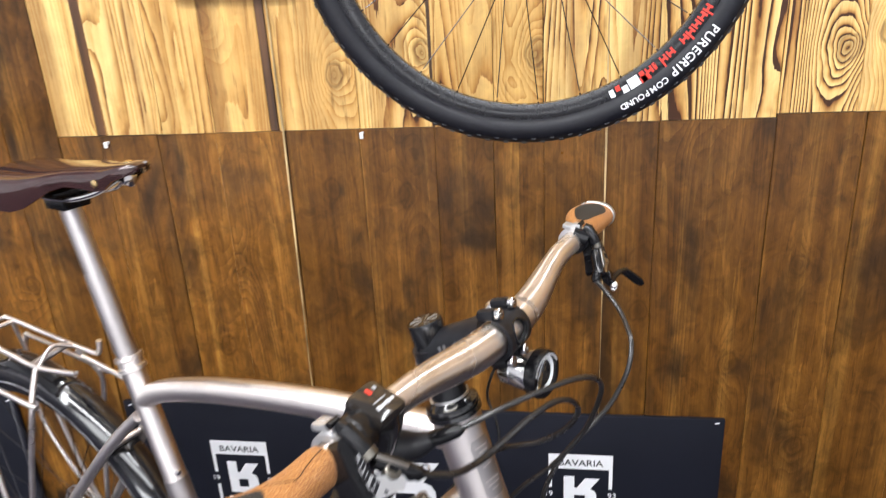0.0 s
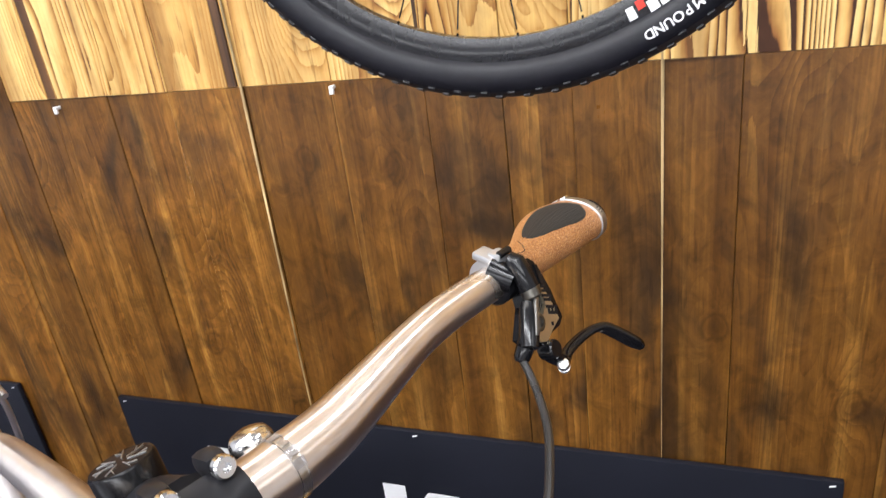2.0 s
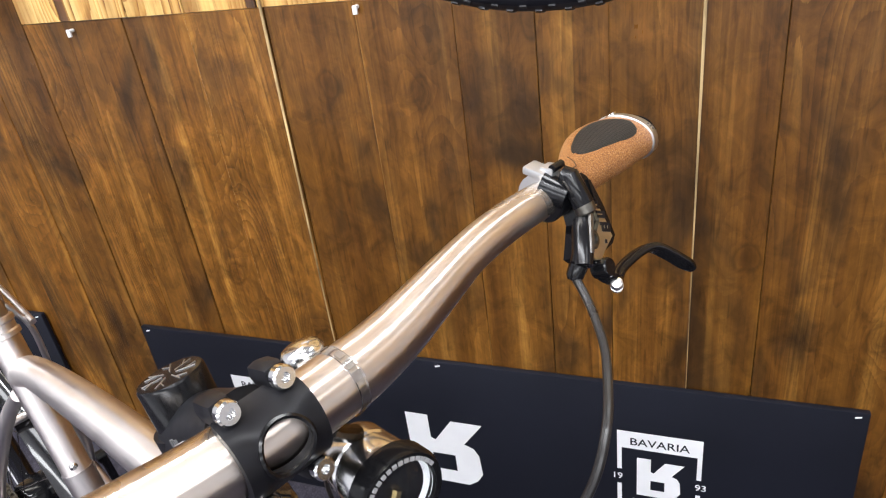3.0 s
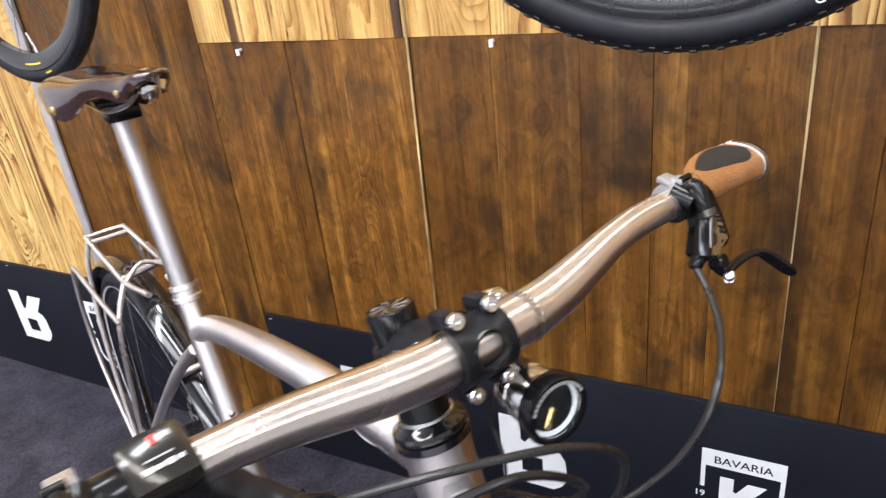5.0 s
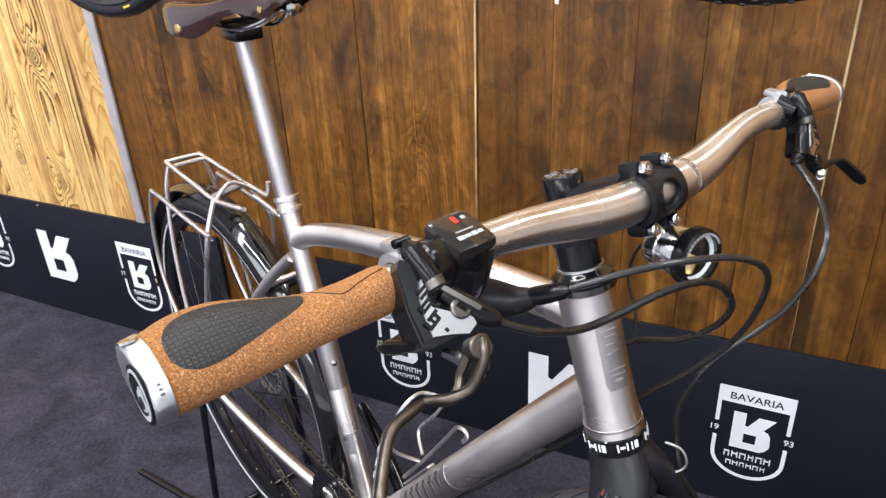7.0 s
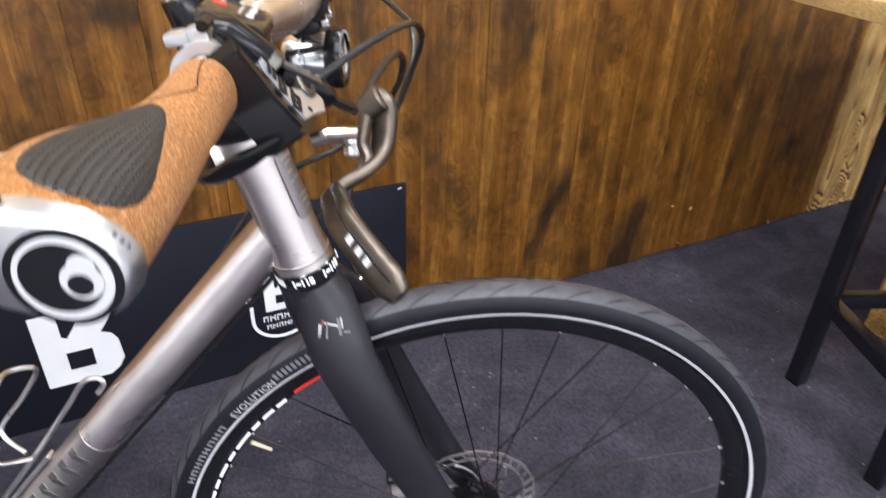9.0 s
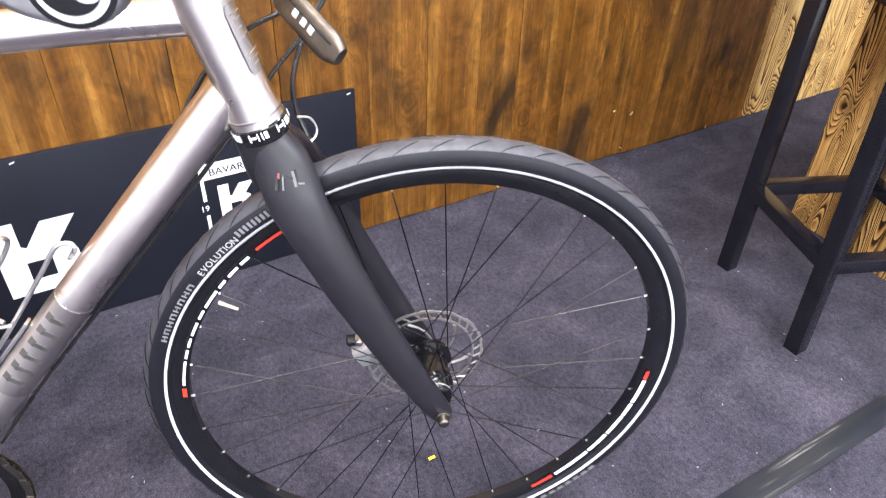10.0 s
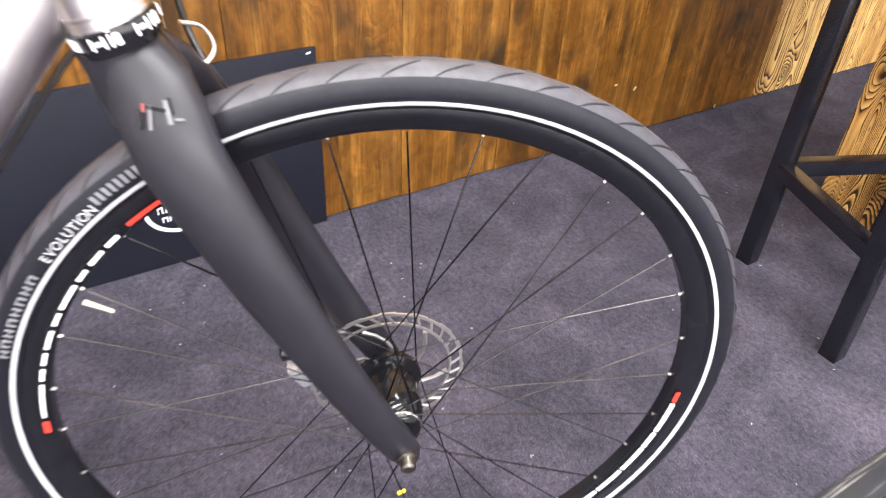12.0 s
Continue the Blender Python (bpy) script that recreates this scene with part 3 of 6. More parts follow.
def shield(parent, x0, x1, z1, z0):
    w, h, cx = x1 - x0, z1 - z0, (x0 + x1) / 2
    half = w / 2
    flat_shape("printed_header", [(-half, z1), (half, z1), (half, z1 - h * 0.17), (-half, z1 - h * 0.17)], cx, 0, WHITE, parent, "white header of the shield")
    part("printed_word", letters("BAVARIA", w * 0.165, lambda u, v: V(cx + u * 1.06, FACE - 0.0009, z1 - h * 0.10 + v)), BOARD, parent, "black word on the header", 0)
    t = w * 0.055
    for sgn in (-1, 1):
        e = half - t / 2
        band("printed_edge", [(sgn * e, z1 - h * 0.17), (sgn * e, z1 - h * 0.40)], t, cx, 0, WHITE, parent)
        lower = [(sgn * e, z1 - h * 0.56)] + [(sgn * e, z1 - h * 0.74)] + [(sgn * e * math.cos(radians(a)), z1 - h * 0.74 - h * 0.245 * math.sin(radians(a))) for a in range(12, 91, 13)] + [(0, z1 - h * 0.985)]
        band("printed_edge", lower, t, cx, 0, WHITE, parent)
    part("printed_number", letters("19", w * 0.14, lambda u, v: V(cx - half * 1.0 + u, FACE - 0.0009, z1 - h * 0.48 + v)), WHITE, parent, "", 0)
    part("printed_number", letters("93", w * 0.14, lambda u, v: V(cx + half * 1.0 + u, FACE - 0.0009, z1 - h * 0.48 + v)), WHITE, parent, "", 0)
    rabbit_mark(parent, cx + w * 0.02, z1 - h * 0.46, w * 0.56, h * 0.40)
    for row, (level, wide, tall) in enumerate(((0.745, 0.66, 0.068), (0.845, 0.56, 0.052))):
        step = w * wide / 6
        for j in range(6):
            u = -w * wide / 2 + step * (j + 0.5)
            hx, hz = step * (0.40 if (j + row) % 3 else 0.34), h * tall / 2
            t_ = hx * 0.42
            flat_shape("printed_bar", [(u - hx, -hz), (u - hx + t_, -hz), (u - hx + t_, hz), (u - hx, hz)], cx, z1 - h * level, WHITE, parent)
            flat_shape("printed_bar", [(u + hx - t_, -hz), (u + hx, -hz), (u + hx, hz), (u + hx - t_, hz)], cx, z1 - h * level, WHITE, parent)
            mid_ = hz * (0.25 if j % 2 else 0.72)
            flat_shape("printed_bar", [(u - hx + t_, mid_ - hz * 0.22), (u + hx - t_, mid_ - hz * 0.22), (u + hx - t_, mid_ + hz * 0.22), (u - hx + t_, mid_ + hz * 0.22)], cx, z1 - h * level, WHITE, parent)


b1 = board(-0.207, 1.120, "black printed display board with white shields and signs")
shield(b1, 0.764, 0.900, 0.289, 0.072)
rabbit_mark(b1, 0.448, 0.176, 0.150, 0.166)
shield(b1, -0.012, 0.124, 0.289, 0.072)
b2 = board(-2.15, -0.490, "black printed display board beside the light planks")
shield(b2, -0.892, -0.752, 0.310, 0.092)
rabbit_mark(b2, -1.172, 0.208, 0.150, 0.166)
shield(b2, -1.552, -1.412, 0.335, 0.115)
rabbit_mark(b2, -1.84, 0.208, 0.150, 0.166)

for bd, xs in ((b1, (1.105, 0.455, -0.190)), (b2, (-0.505, -1.20, -1.90))):
    for x in xs:
        part("nail", block((x, FACE, 0.378), V(1, 0, 0.25), Y, Z, 0.0045, 0.0012, 0.0011, 0.0004), WHITE, bd, "bright staple at the upper edge")

sign = empty("wall_sign", (0.20, 1.565, 1.247), "white blank sign plate on the light planks", "sign")
part("plate", cuboid(0.083, 0.312, 1.558, 1.563, 1.247, 1.400, 0.001), WHITE, sign)

# ---- wheels ----


def wheel_build(parent, c, u, n, R, tyre_w, rim_in, spokes, near, hub_r=0.019, hub_w=0.05, knobs=False, strip=True, rim_mat=None, first=0.0, tread=None):
    """A spoked wheel under parent. c: centre, u: forward, n: axle direction away from the camera, near: sign of the side that carries print."""
    c, u, n = Vector(c), Vector(u).normalized(), Vector(n).normalized()
    v = Vector((0, 0, 1))
    hw = tyre_w / 2
    rr = R - tyre_w * 0.92

    def spun(profile, seg=88):
        m = Mesh()
        verts, faces = [], []
        k = len(profile)
        for i in range(seg):
            g = 2 * math.pi * i / seg
            d = u * math.cos(g) + v * math.sin(g)
            verts += [c + d * r + n * a for a, r in profile]
        for i in range(seg):
            j = (i + 1) % seg
            for q in range(k):
                w = (q + 1) % k
                faces.append((i * k + q, i * k + w, j * k + w, j * k + q))
        return m.add(verts, faces)

    rim = part("wheel", spun([(-0.0115, rr + 0.004), (-0.0125, rr - 0.002), (-0.0115, rim_in + 0.010), (-0.006, rim_in), (0.006, rim_in), (0.0115, rim_in + 0.010), (0.0125, rr - 0.002), (0.0115, rr + 0.004)]), rim_mat or RIM_BLACK, parent, "black wheel rim")
    cr = rr + hw * 0.85
    prof = [(hw * math.cos(radians(a)) if abs(math.cos(radians(a))) > 0.01 else 0.0, (R - hw) + hw * math.sin(radians(a))) for a in range(-62, 243, 16)]
    prof += [(-0.010, rr - 0.001), (0.010, rr - 0.001)]
    part("tyre", spun(prof, 110), RUBBER, rim, "black rubber tyre")
    cap = [(hw * 1.01 * math.cos(radians(a)), (R - hw) + hw * 1.012 * math.sin(radians(a))) for a in range(38, 143, 13)]
    cap += [(hw * 0.96 * math.cos(radians(a)), (R - hw) + hw * 0.96 * math.sin(radians(a))) for a in (138, 90, 42)]
    part("tread", spun(cap, 110), tread or TREAD, rim, "slightly paler tread band")
    if knobs:
        m = Mesh()
        for i in range(150):
            g = 2 * math.pi * i / 150
            d, tt = u * math.cos(g) + v * math.sin(g), -u * math.sin(g) + v * math.cos(g)
            for off in ((-0.72, 0.72) if i % 2 else (-0.45, 0.0, 0.45)):
                a = math.acos(off)
                place = c + d * ((R - hw) + hw * math.sin(a)) + n * hw * off
                nr = (d * math.sin(a) + n * math.cos(a)).normalized()
                block(place, nr, tt, nr.cross(tt), 0.0015, 0.0033, 0.0027, 0.0, m)
        tagged(part("tread_relief", m, TREAD, rim, "", 0), "rows of small rubber knobs", "", "", "stuff")
    else:
        m = Mesh()
        for i in range(58):
            for side in (-1, 1):
                g0 = 2 * math.pi * (i + (0.5 if side > 0 else 0)) / 58
                row = []
                for k in range(5):
                    g = g0 + side * 0 + 0.085 * k / 4
                    off = side * (0.18 + 0.62 * k / 4)
                    a = math.acos(off)
                    d = u * math.cos(g) + v * math.sin(g)
                    row.append(c + d * ((R - hw) + hw * 1.014 * math.sin(a)) + n * hw * 1.014 * off)
                sweep(m, row, [0.0004, 0.0009, 0.001, 0.0009, 0.0004], 4)
        tagged(part("tread_pattern", m, BLACK_MATT, rim, "", 0), "slanted fine grooves of the tread", "", "", "stuff")
    if strip:
        pr = [(near * hw * 1.0 * math.cos(radians(s)), (R - hw) + hw * 1.0 * math.sin(radians(s))) for s in (-19, -24.5, -30)]
        pr2 = [(a + near * 0.0007, r) for a, r in pr]
        part("reflective_strip", spun(pr2 + pr[::-1], 110), REFLECT, rim, "white reflective band round the tyre wall")
    hub = part("hub", lathe(c - n * hub_w, n, [(0, 0.009), (0.002, 0.013), (0.008, 0.014), (0.009, hub_r * 0.78), (0.014, hub_r * 0.86), (0.0155, hub_r * 0.74), (0.018, hub_r * 0.80), (0.022, hub_r * 0.95), (0.030, hub_r * 1.03), (hub_w, hub_r * 1.06), (2 * hub_w - 0.032, hub_r * 1.0),
                (2 * hub_w - 0.022, hub_r * 0.95), (2 * hub_w - 0.019, hub_r * 1.25), (2 * hub_w - 0.013, hub_r * 1.25), (2 * hub_w - 0.011, 0.013), (2 * hub_w, 0.009)], 36), HUB_BLACK, rim, "gloss black barrel hub", 60)
    for i in range(spokes):
        side = -1 if i % 2 else 1
        g = radians(first) + 2 * math.pi * i / spokes
        lead = (1 if (i // 2) % 2 else -1) * radians(62)
        d = u * math.cos(g) + v * math.sin(g)
        h = u * math.cos(g + lead) + v * math.sin(g + lead)
        p0 = c + h * hub_r * (0.84 if side < 0 else 1.2) + n * side * (hub_w - 0.015)
        p1 = c + d * (rim_in + 0.001) + n * side * 0.002
        q = p1 + (p0 - p1).normalized() * 0.007
        m = tube([p0, q], 0.0008, 6)
        part("spoke", m, SPOKE, rim)
        part("nipple", tube([q.lerp(p1, 0.45), p1], 0.0012, 6), ALLOY if strip else BLACK_METAL, rim)
    return rim


def arc_print(parent, c, u, n, near, r0, r1, a0, a1, off, material, name="printed_band", label=""):
    return part(name, ring_arc(c, u, (0, 0, 1), r0, r1, a0, a1, off * near, 0.0006 * near, n, 20), material, parent, label, 0)


def arc_word(parent, c, u, n, near, text, size, r, mid, off, material, outward=True, gap=0.72):
    """Characters set one by one round a circle; read with their feet to the hub."""
    c, u, n = Vector(c), Vector(u), Vector(n)
    w = Vector((0, 0, 1))
    room = {"I": 0.45, "M": 1.22, "O": 1.12, "T": 0.90, "L": 0.86, "E": 0.92}
    wide = [room.get(ch, 1.0) * size * gap / r for ch in text]
    total, run = sum(wide), 0.0
    m = Mesh()
    for ch, own in zip(text, wide):
        g = radians(mid) + (total / 2 - run - own / 2) * (1 if outward else -1)
        run += own
        d = u * math.cos(g) + w * math.sin(g)
        t = (u * math.sin(g) - w * math.cos(g)) * (1 if outward else -1)
        k = 1 if outward else -1
        one = letters(ch, size, lambda a, b: c + d * (r + k * b) + t * a + n * off * near)
        m.add(one.v, one.f)
    return part("printed_word", m, material, parent, "", 0)


# wheels that hang on the wall
def hung_wheel(x, y, z, yaw, R, tyre_w, rim_in, knobs, label, rim_mat=DARK_CARBON):
    u = V(math.cos(radians(yaw)), math.sin(radians(yaw)), 0)
    n = V(-math.sin(radians(yaw)), math.cos(radians(yaw)), 0)
    e = empty("hung_wheel", (x, y, z), label, "bicycle wheel", "wheels hung on the wall")
    rim = wheel_build(e, (x, y, z), u, n, R, tyre_w, rim_in, 28, -1, knobs=knobs, strip=False, rim_mat=rim_mat, first=3)
    hook = tube([V(x, y, z) - n * 0.06, V(x, y, z) + n * 0.05, V(x, 1.575, z)], 0.006, 10)
    part("wall_hook", hook, BLACK_METAL, e, "black axle hook in the wall")
    return rim, V(x, y, z), u, n


rim, c, u, n = hung_wheel(0.735, 1.338, 1.346, 0, 0.332, 0.040, 0.275, True, "knobbly tyred carbon wheel hung on the plank wall")
for a0, a1, r0, r1, mat in ((-66.2, -64.8, 0.283, 0.294, WHITE), (-64.2, -62.8, 0.281, 0.289, RED), (-62.5, -60.8, 0.286, 0.296, WHITE), (-60.4, -57.2, 0.281, 0.296, WHITE), (-57.0, -54.2, 0.288, 0.297, RED), (-56.6, -55.2, 0.281, 0.297, RED)):
    arc_print(rim, c, u, n, -1, r0, r1, a0, a1, 0.0127, mat)
# red lettering of the rim as plain bars
for i, (tall, wide) in enumerate(((0.298, 1.5), (0.292, 0.3), (0.298, 1.4), (0.292, 1.6), (0, 0), (0.292, 1.6), (0.298, 1.5), (0.292, 1.5), (0.292, 1.6), (0.298, 1.5))):
    if tall:
        g = -53.9 + 2.42 * i
        arc_print(rim, c, u, n, -1, 0.2815, tall, g - 0.85, g - 0.30, 0.0134, RED, "printed_bar")
        arc_print(rim, c, u, n, -1, 0.2855, 0.2890, g - 0.30, g - 0.30 + wide * 0.6, 0.0134, RED, "printed_bar")
        arc_print(rim, c, u, n, -1, 0.2815, 0.2920, g - 0.30 + wide * 0.6, g - 0.30 + wide, 0.0134, RED, "printed_bar")
arc_word(rim, c, u, n, -1, "COMPOUND", 0.0122, 0.3105, -58.1, 0.0218, WHITE, True, 0.725)
arc_word(rim, c, u, n, -1, "PUREGRIP", 0.0175, 0.3085, -42.1, 0.0218, WHITE, True, 0.67)
rim, c, u, n = hung_wheel(-0.455, 1.385, 1.300, -8, 0.335, 0.030, 0.278, False, "narrow road wheel hung on the dark planks", GLOSS_BLACK)
arc_print(rim, c, u, n, -1, 0.2955, 0.2985, -92, -81, 0.0127, YELLOW)
arc_print(rim, c, u, n, -1, 0.3155, 0.3190, -78.5, -74.5, 0.0150, YELLOW)
part("valve", tube([c + V(0.017, 0, -0.280), c + V(0.004, 0, -0.241)], [0.003, 0.002], 8), STEEL, rim, "silver valve")

# ---- stool and table beside the wall ----
tb = empty("bar_stool", (1.92, 0.845, 0), "black square tube bar stool with a light wooden seat", "stool")
sq = 0.0165


def bar(name, a, b, parent, half=sq, label=""):
    a, b = Vector(a), Vector(b)
    d = (b - a).normalized()
    ref = X if abs(d.x) < 0.9 else Y
    s = d.cross(ref).normalized()
    return part(name, block((a + b) / 2, d, s, d.cross(s), (b - a).length / 2, half, half, 0.002), FRAME_STEEL, parent, label)


LA, LB = (V(1.834, 1.033, 0), V(1.840, 1.035, 0.715)), (V(1.741, 0.768, 0), V(1.722, 0.785, 0.715))
SIDE = V(0.262, -0.113, 0)
LC, LD = [tuple(p + SIDE for p in leg) for leg in (LA, LB)]
for a, b in (LA, LB, LC, LD):
    bar("leg", a, b, tb)


def on(leg, z):
    return leg[0].lerp(leg[1], z / 0.715)


for p, q in ((LA, LB), (LA, LC), (LB, LD), (LC, LD)):
    bar("footrest", on(p, 0.221), on(q, 0.221), tb, 0.0145)
    bar("top_rail", on(p, 0.698), on(q, 0.698), tb, 0.0155)
mid = (LA[1] + LD[1]) / 2
ex = SIDE.normalized()
part("seat", block(V(mid.x, mid.y, 0.733), ex, Z.cross(ex), Z, 0.160, 0.165, 0.0175, 0.004), WOOD_TOP, tb, "light oiled wood seat")

table = empty("side_table", (2.2, 1.1, 0), "light wooden table top on a plank clad pedestal", "table")
part("tabletop", cuboid(1.850, 2.62, 0.80, 1.378, 0.756, 0.792, 0.003), WOOD_TOP, table, "light oiled wood tabletop")

crate = part("pedestal", cuboid(2.175, 2.60, 0.83, 1.085, 0.0, 0.755), WOOD_GAP, table, "pedestal clad with upright flamed pine boards")
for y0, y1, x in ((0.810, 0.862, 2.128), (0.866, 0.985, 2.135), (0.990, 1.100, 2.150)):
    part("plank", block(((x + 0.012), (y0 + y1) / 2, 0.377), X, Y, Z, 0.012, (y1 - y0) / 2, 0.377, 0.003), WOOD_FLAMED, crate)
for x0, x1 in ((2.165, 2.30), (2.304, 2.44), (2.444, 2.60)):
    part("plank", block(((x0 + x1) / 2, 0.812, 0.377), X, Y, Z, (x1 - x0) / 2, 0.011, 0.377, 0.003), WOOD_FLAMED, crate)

for x, z, tilt, ln in ((1.920, 0.155, 20, 0.004), (1.991, 0.132, 50, 0.006), (1.973, 0.025, -30, 0.005), (2.339, 0.010, 80, 0.005)):
    d = V(math.cos(radians(tilt)), 0, math.sin(radians(tilt)))
    part("splinter", block((x, 1.5725, z), d, Y, d.cross(Y), ln, 0.002, 0.0014, 0.0006), WOOD_TOP, WALL, "", 0)
lint = Mesh()
for k in range(110):
    g = rng.uniform(0, math.pi)
    d = V(math.cos(g), math.sin(g), 0)
    block((rng.uniform(0.0, 2.4), rng.uniform(0.1, 1.55), 0.0015), d, Z.cross(d), Z, rng.uniform(0.0010, 0.0026), 0.0005, 0.0004, 0, lint)
tagged(part("lint", lint, GREY_PRINT, None, "", 0), "scattered pale fibres of lint lying on the carpet", "lint", "", "stuff")
tagged(part("paper_scrap", cuboid(0.937, 0.949, 0.896, 0.901, 0.0, 0.0012), YELLOW), "tiny yellow paper scrap lying on the carpet", "scrap")

# ---- the bicycle ----
YAW_W, YAW_F = radians(-20.4), radians(-23.1)
UW, NW = V(math.cos(YAW_W), math.sin(YAW_W), 0), V(-math.sin(YAW_W), math.cos(YAW_W), 0)
UF, NF = V(math.cos(YAW_F), math.sin(YAW_F), 0), V(-math.sin(YAW_F), math.cos(YAW_F), 0)
OW = V(0.8705, 0.788, 0)
OF = OW - UW * 0.2
RW = 0.346


def wf(s, n, z):
    """A place in the front wheel's own frame: forward, to its left, up."""
    return OW + UW * s + NW * n + Z * z


def ff(s, n, z):
    """A place in the bicycle frame's own frame: forward of the steering pivot, to its left, up."""
    return OF + UF * s + NF * n + Z * z


BIKE = empty("bicycle", ff(-0.3, 0, 0), "brushed titanium touring bicycle with cork grips on a stand", "bicycle")


def st(z):
    return -0.405 - 0.2597 * (z - 0.275)


def steer(z):
    return -0.036 + (0.950 - z) * 0.29


def dt(z):
    return -0.003 - (0.742 - z) * 0.835


def sp(z):
    """A place on the steering axis, which leans a little to the near side."""
    return ff(steer(z), -0.0024 - 0.03 * (z - 0.709), z)


AX = (sp(0.70) - sp(0.95)).normalized()          # steering axis, pointing down

# frame tubes
part("seat_tube", tube([ff(st(0.275), 0, 0.275), ff(st(0.50), 0, 0.50), ff(st(0.50), 0, 0.502), ff(st(0.770), 0, 0.770)], [0.0170, 0.0170, 0.0160, 0.0160], 22), TI, BIKE, "brushed titanium tube")
part("sleeve", tube([ff(st(0.50), 0, 0.50), ff(st(0.60), 0, 0.60)], 0.0172, 22), TI_MATT, BIKE, "matt band on the seat tube")
part("top_tube", tube(spline([ff(st(0.722), 0, 0.722), ff(-0.47, 0, 0.748), ff(-0.371, 0, 0.775), ff(-0.226, 0, 0.802), ff(-0.12, 0, 0.814), ff(-0.012, 0, 0.822)], 6), [0.0155, 0.0160, 0.0170, 0.0175, 0.0180], 22), TI, BIKE, "curved brushed titanium tube")
part("down_tube", tube([ff(dt(0.742) + 0.012, 0, 0.755), ff(dt(0.60), 0, 0.60), ff(dt(0.45), 0, 0.45), ff(dt(0.285), 0, 0.285)], 0.0215, 24), TI, BIKE, "brushed titanium tube")
part("sleeve", tube([ff(dt(0.520), 0, 0.520), ff(dt(0.400), 0, 0.400)], 0.0219, 24), TI_MATT, BIKE, "matt band with etched writing on the down tube")
dtd = (ff(dt(0.375), 0, 0.375) - ff(dt(0.495), 0, 0.495)).normalized()
m = Mesh()
for k in range(6):
    a = ff(dt(0.503 - 0.0165 * k), 0, 0.503 - 0.0165 * k)
    side = -NF
    up = dtd.cross(side)
    for g0, wd, hh in ((-0.25, 0.0030, 0.010), (0.35, 0.0050, 0.0042)):
        nrm = (side * math.cos(0.25 + g0 * 0.9) + up * math.sin(0.25 + g0 * 0.9)).normalized()
        block(a + nrm * 0.0220, dtd, nrm.cross(dtd), nrm, wd, hh, 0.0003, 0, m)
tagged(part("etched_mark", m, TI_DARK, BIKE, "", 0), "dark etched writing, not legible", "", "", "stuff")
part("bottom_bracket", lathe(ff(st(0.275) + 0.005, -0.036, 0.272), NF, [(0, 0.017), (0.001, 0.0215), (0.071, 0.0215), (0.072, 0.017)], 26), TI, BIKE)
part("head_tube", tube([sp(0.852), sp(0.846), sp(0.80), sp(0.752), sp(0.740), sp(0.725)], [0.0250, 0.0245, 0.0235, 0.0238, 0.0250, 0.0260], 30), TI, BIKE, "brushed titanium head tube")
part("weld_ring", tube([sp(0.7345), sp(0.7325)], 0.0262, 30), TI_MATT, BIKE)


def on_head(z, deg, r):
    """A place on the head tube's skin; deg 0 is straight ahead, negative to the near side."""
    d = UF * math.cos(radians(deg)) + NF * math.sin(radians(deg))
    d = (d - AX * d.dot(AX)).normalized()
    return sp(z) + d * r, d


m = Mesh()
rows = []
for z in (0.830, 0.824, 0.808, 0.788, 0.775, 0.770):
    span = 26 if 0.773 < z < 0.828 else 20
    rows.append([on_head(z, a, 0.0248)[0] for a in np.linspace(-18 - span, -18 + span, 9)])
verts = [p for r in rows for p in r]
m.add(verts, [(i * 9 + k, i * 9 + k + 1, (i + 1) * 9 + k + 1, (i + 1) * 9 + k) for i in range(5) for k in range(8)])
part("head_badge", m, TI_MATT, BIKE, "matt raised shield badge on the head tube")
m = Mesh()
for z, a, wd in ((0.822, -20, 0.007), (0.817, -18, 0.005), (0.810, -22, 0.003), (0.802, -26, 0.002), (0.803, -12, 0.003), (0.788, -18, 0.008), (0.783, -18, 0.007), (0.778, -18, 0.004)):
    p, d = on_head(z, a, 0.0250)
    block(p, AX, AX.cross(d), d, 0.0006, wd, 0.0003, 0, m)
tagged(part("etched_mark", m, TI, BIKE, "", 0), "bright etched lines of the badge", "", "", "stuff")

# stays
for k in (-1, 1):
    part("seat_stay", tube(spline([ff(st(0.700) - 0.012, 0.012 * k, 0.698), ff(-0.585, 0.030 * k, 0.640), ff(-0.70, 0.055 * k, 0.505), ff(-0.79, 0.066 * k, 0.400), ff(-0.830, 0.068 * k, 0.352)], 5), [0.0085, 0.0085, 0.0080, 0.0075, 0.0070], 14), TI_MATT, BIKE)
    part("chain_stay", tube(spline([ff(st(0.272) - 0.012, 0.020 * k, 0.272), ff(-0.50, 0.030 * k, 0.280), ff(-0.58, 0.046 * k, 0.300), ff(-0.66, 0.058 * k, 0.318), ff(-0.76, 0.066 * k, 0.333), ff(-0.832, 0.068 * k, 0.344)], 5), [0.0105, 0.0105, 0.0100, 0.0090, 0.0080], 14), TI, BIKE, "polished bent chain stay")
    part("dropout", slab([(-0.028, -0.014), (0.02, -0.016), (0.026, 0.016), (-0.01, 0.026), (-0.028, 0.012)], ff(-0.835, 0.071 * k, 0.346), UF, Z, 0.006), TI_MATT, BIKE)
part("stay_bridge", tube([ff(-0.590, -0.030, 0.634), ff(-0.590, 0.030, 0.634)], 0.0055, 12), TI, BIKE)

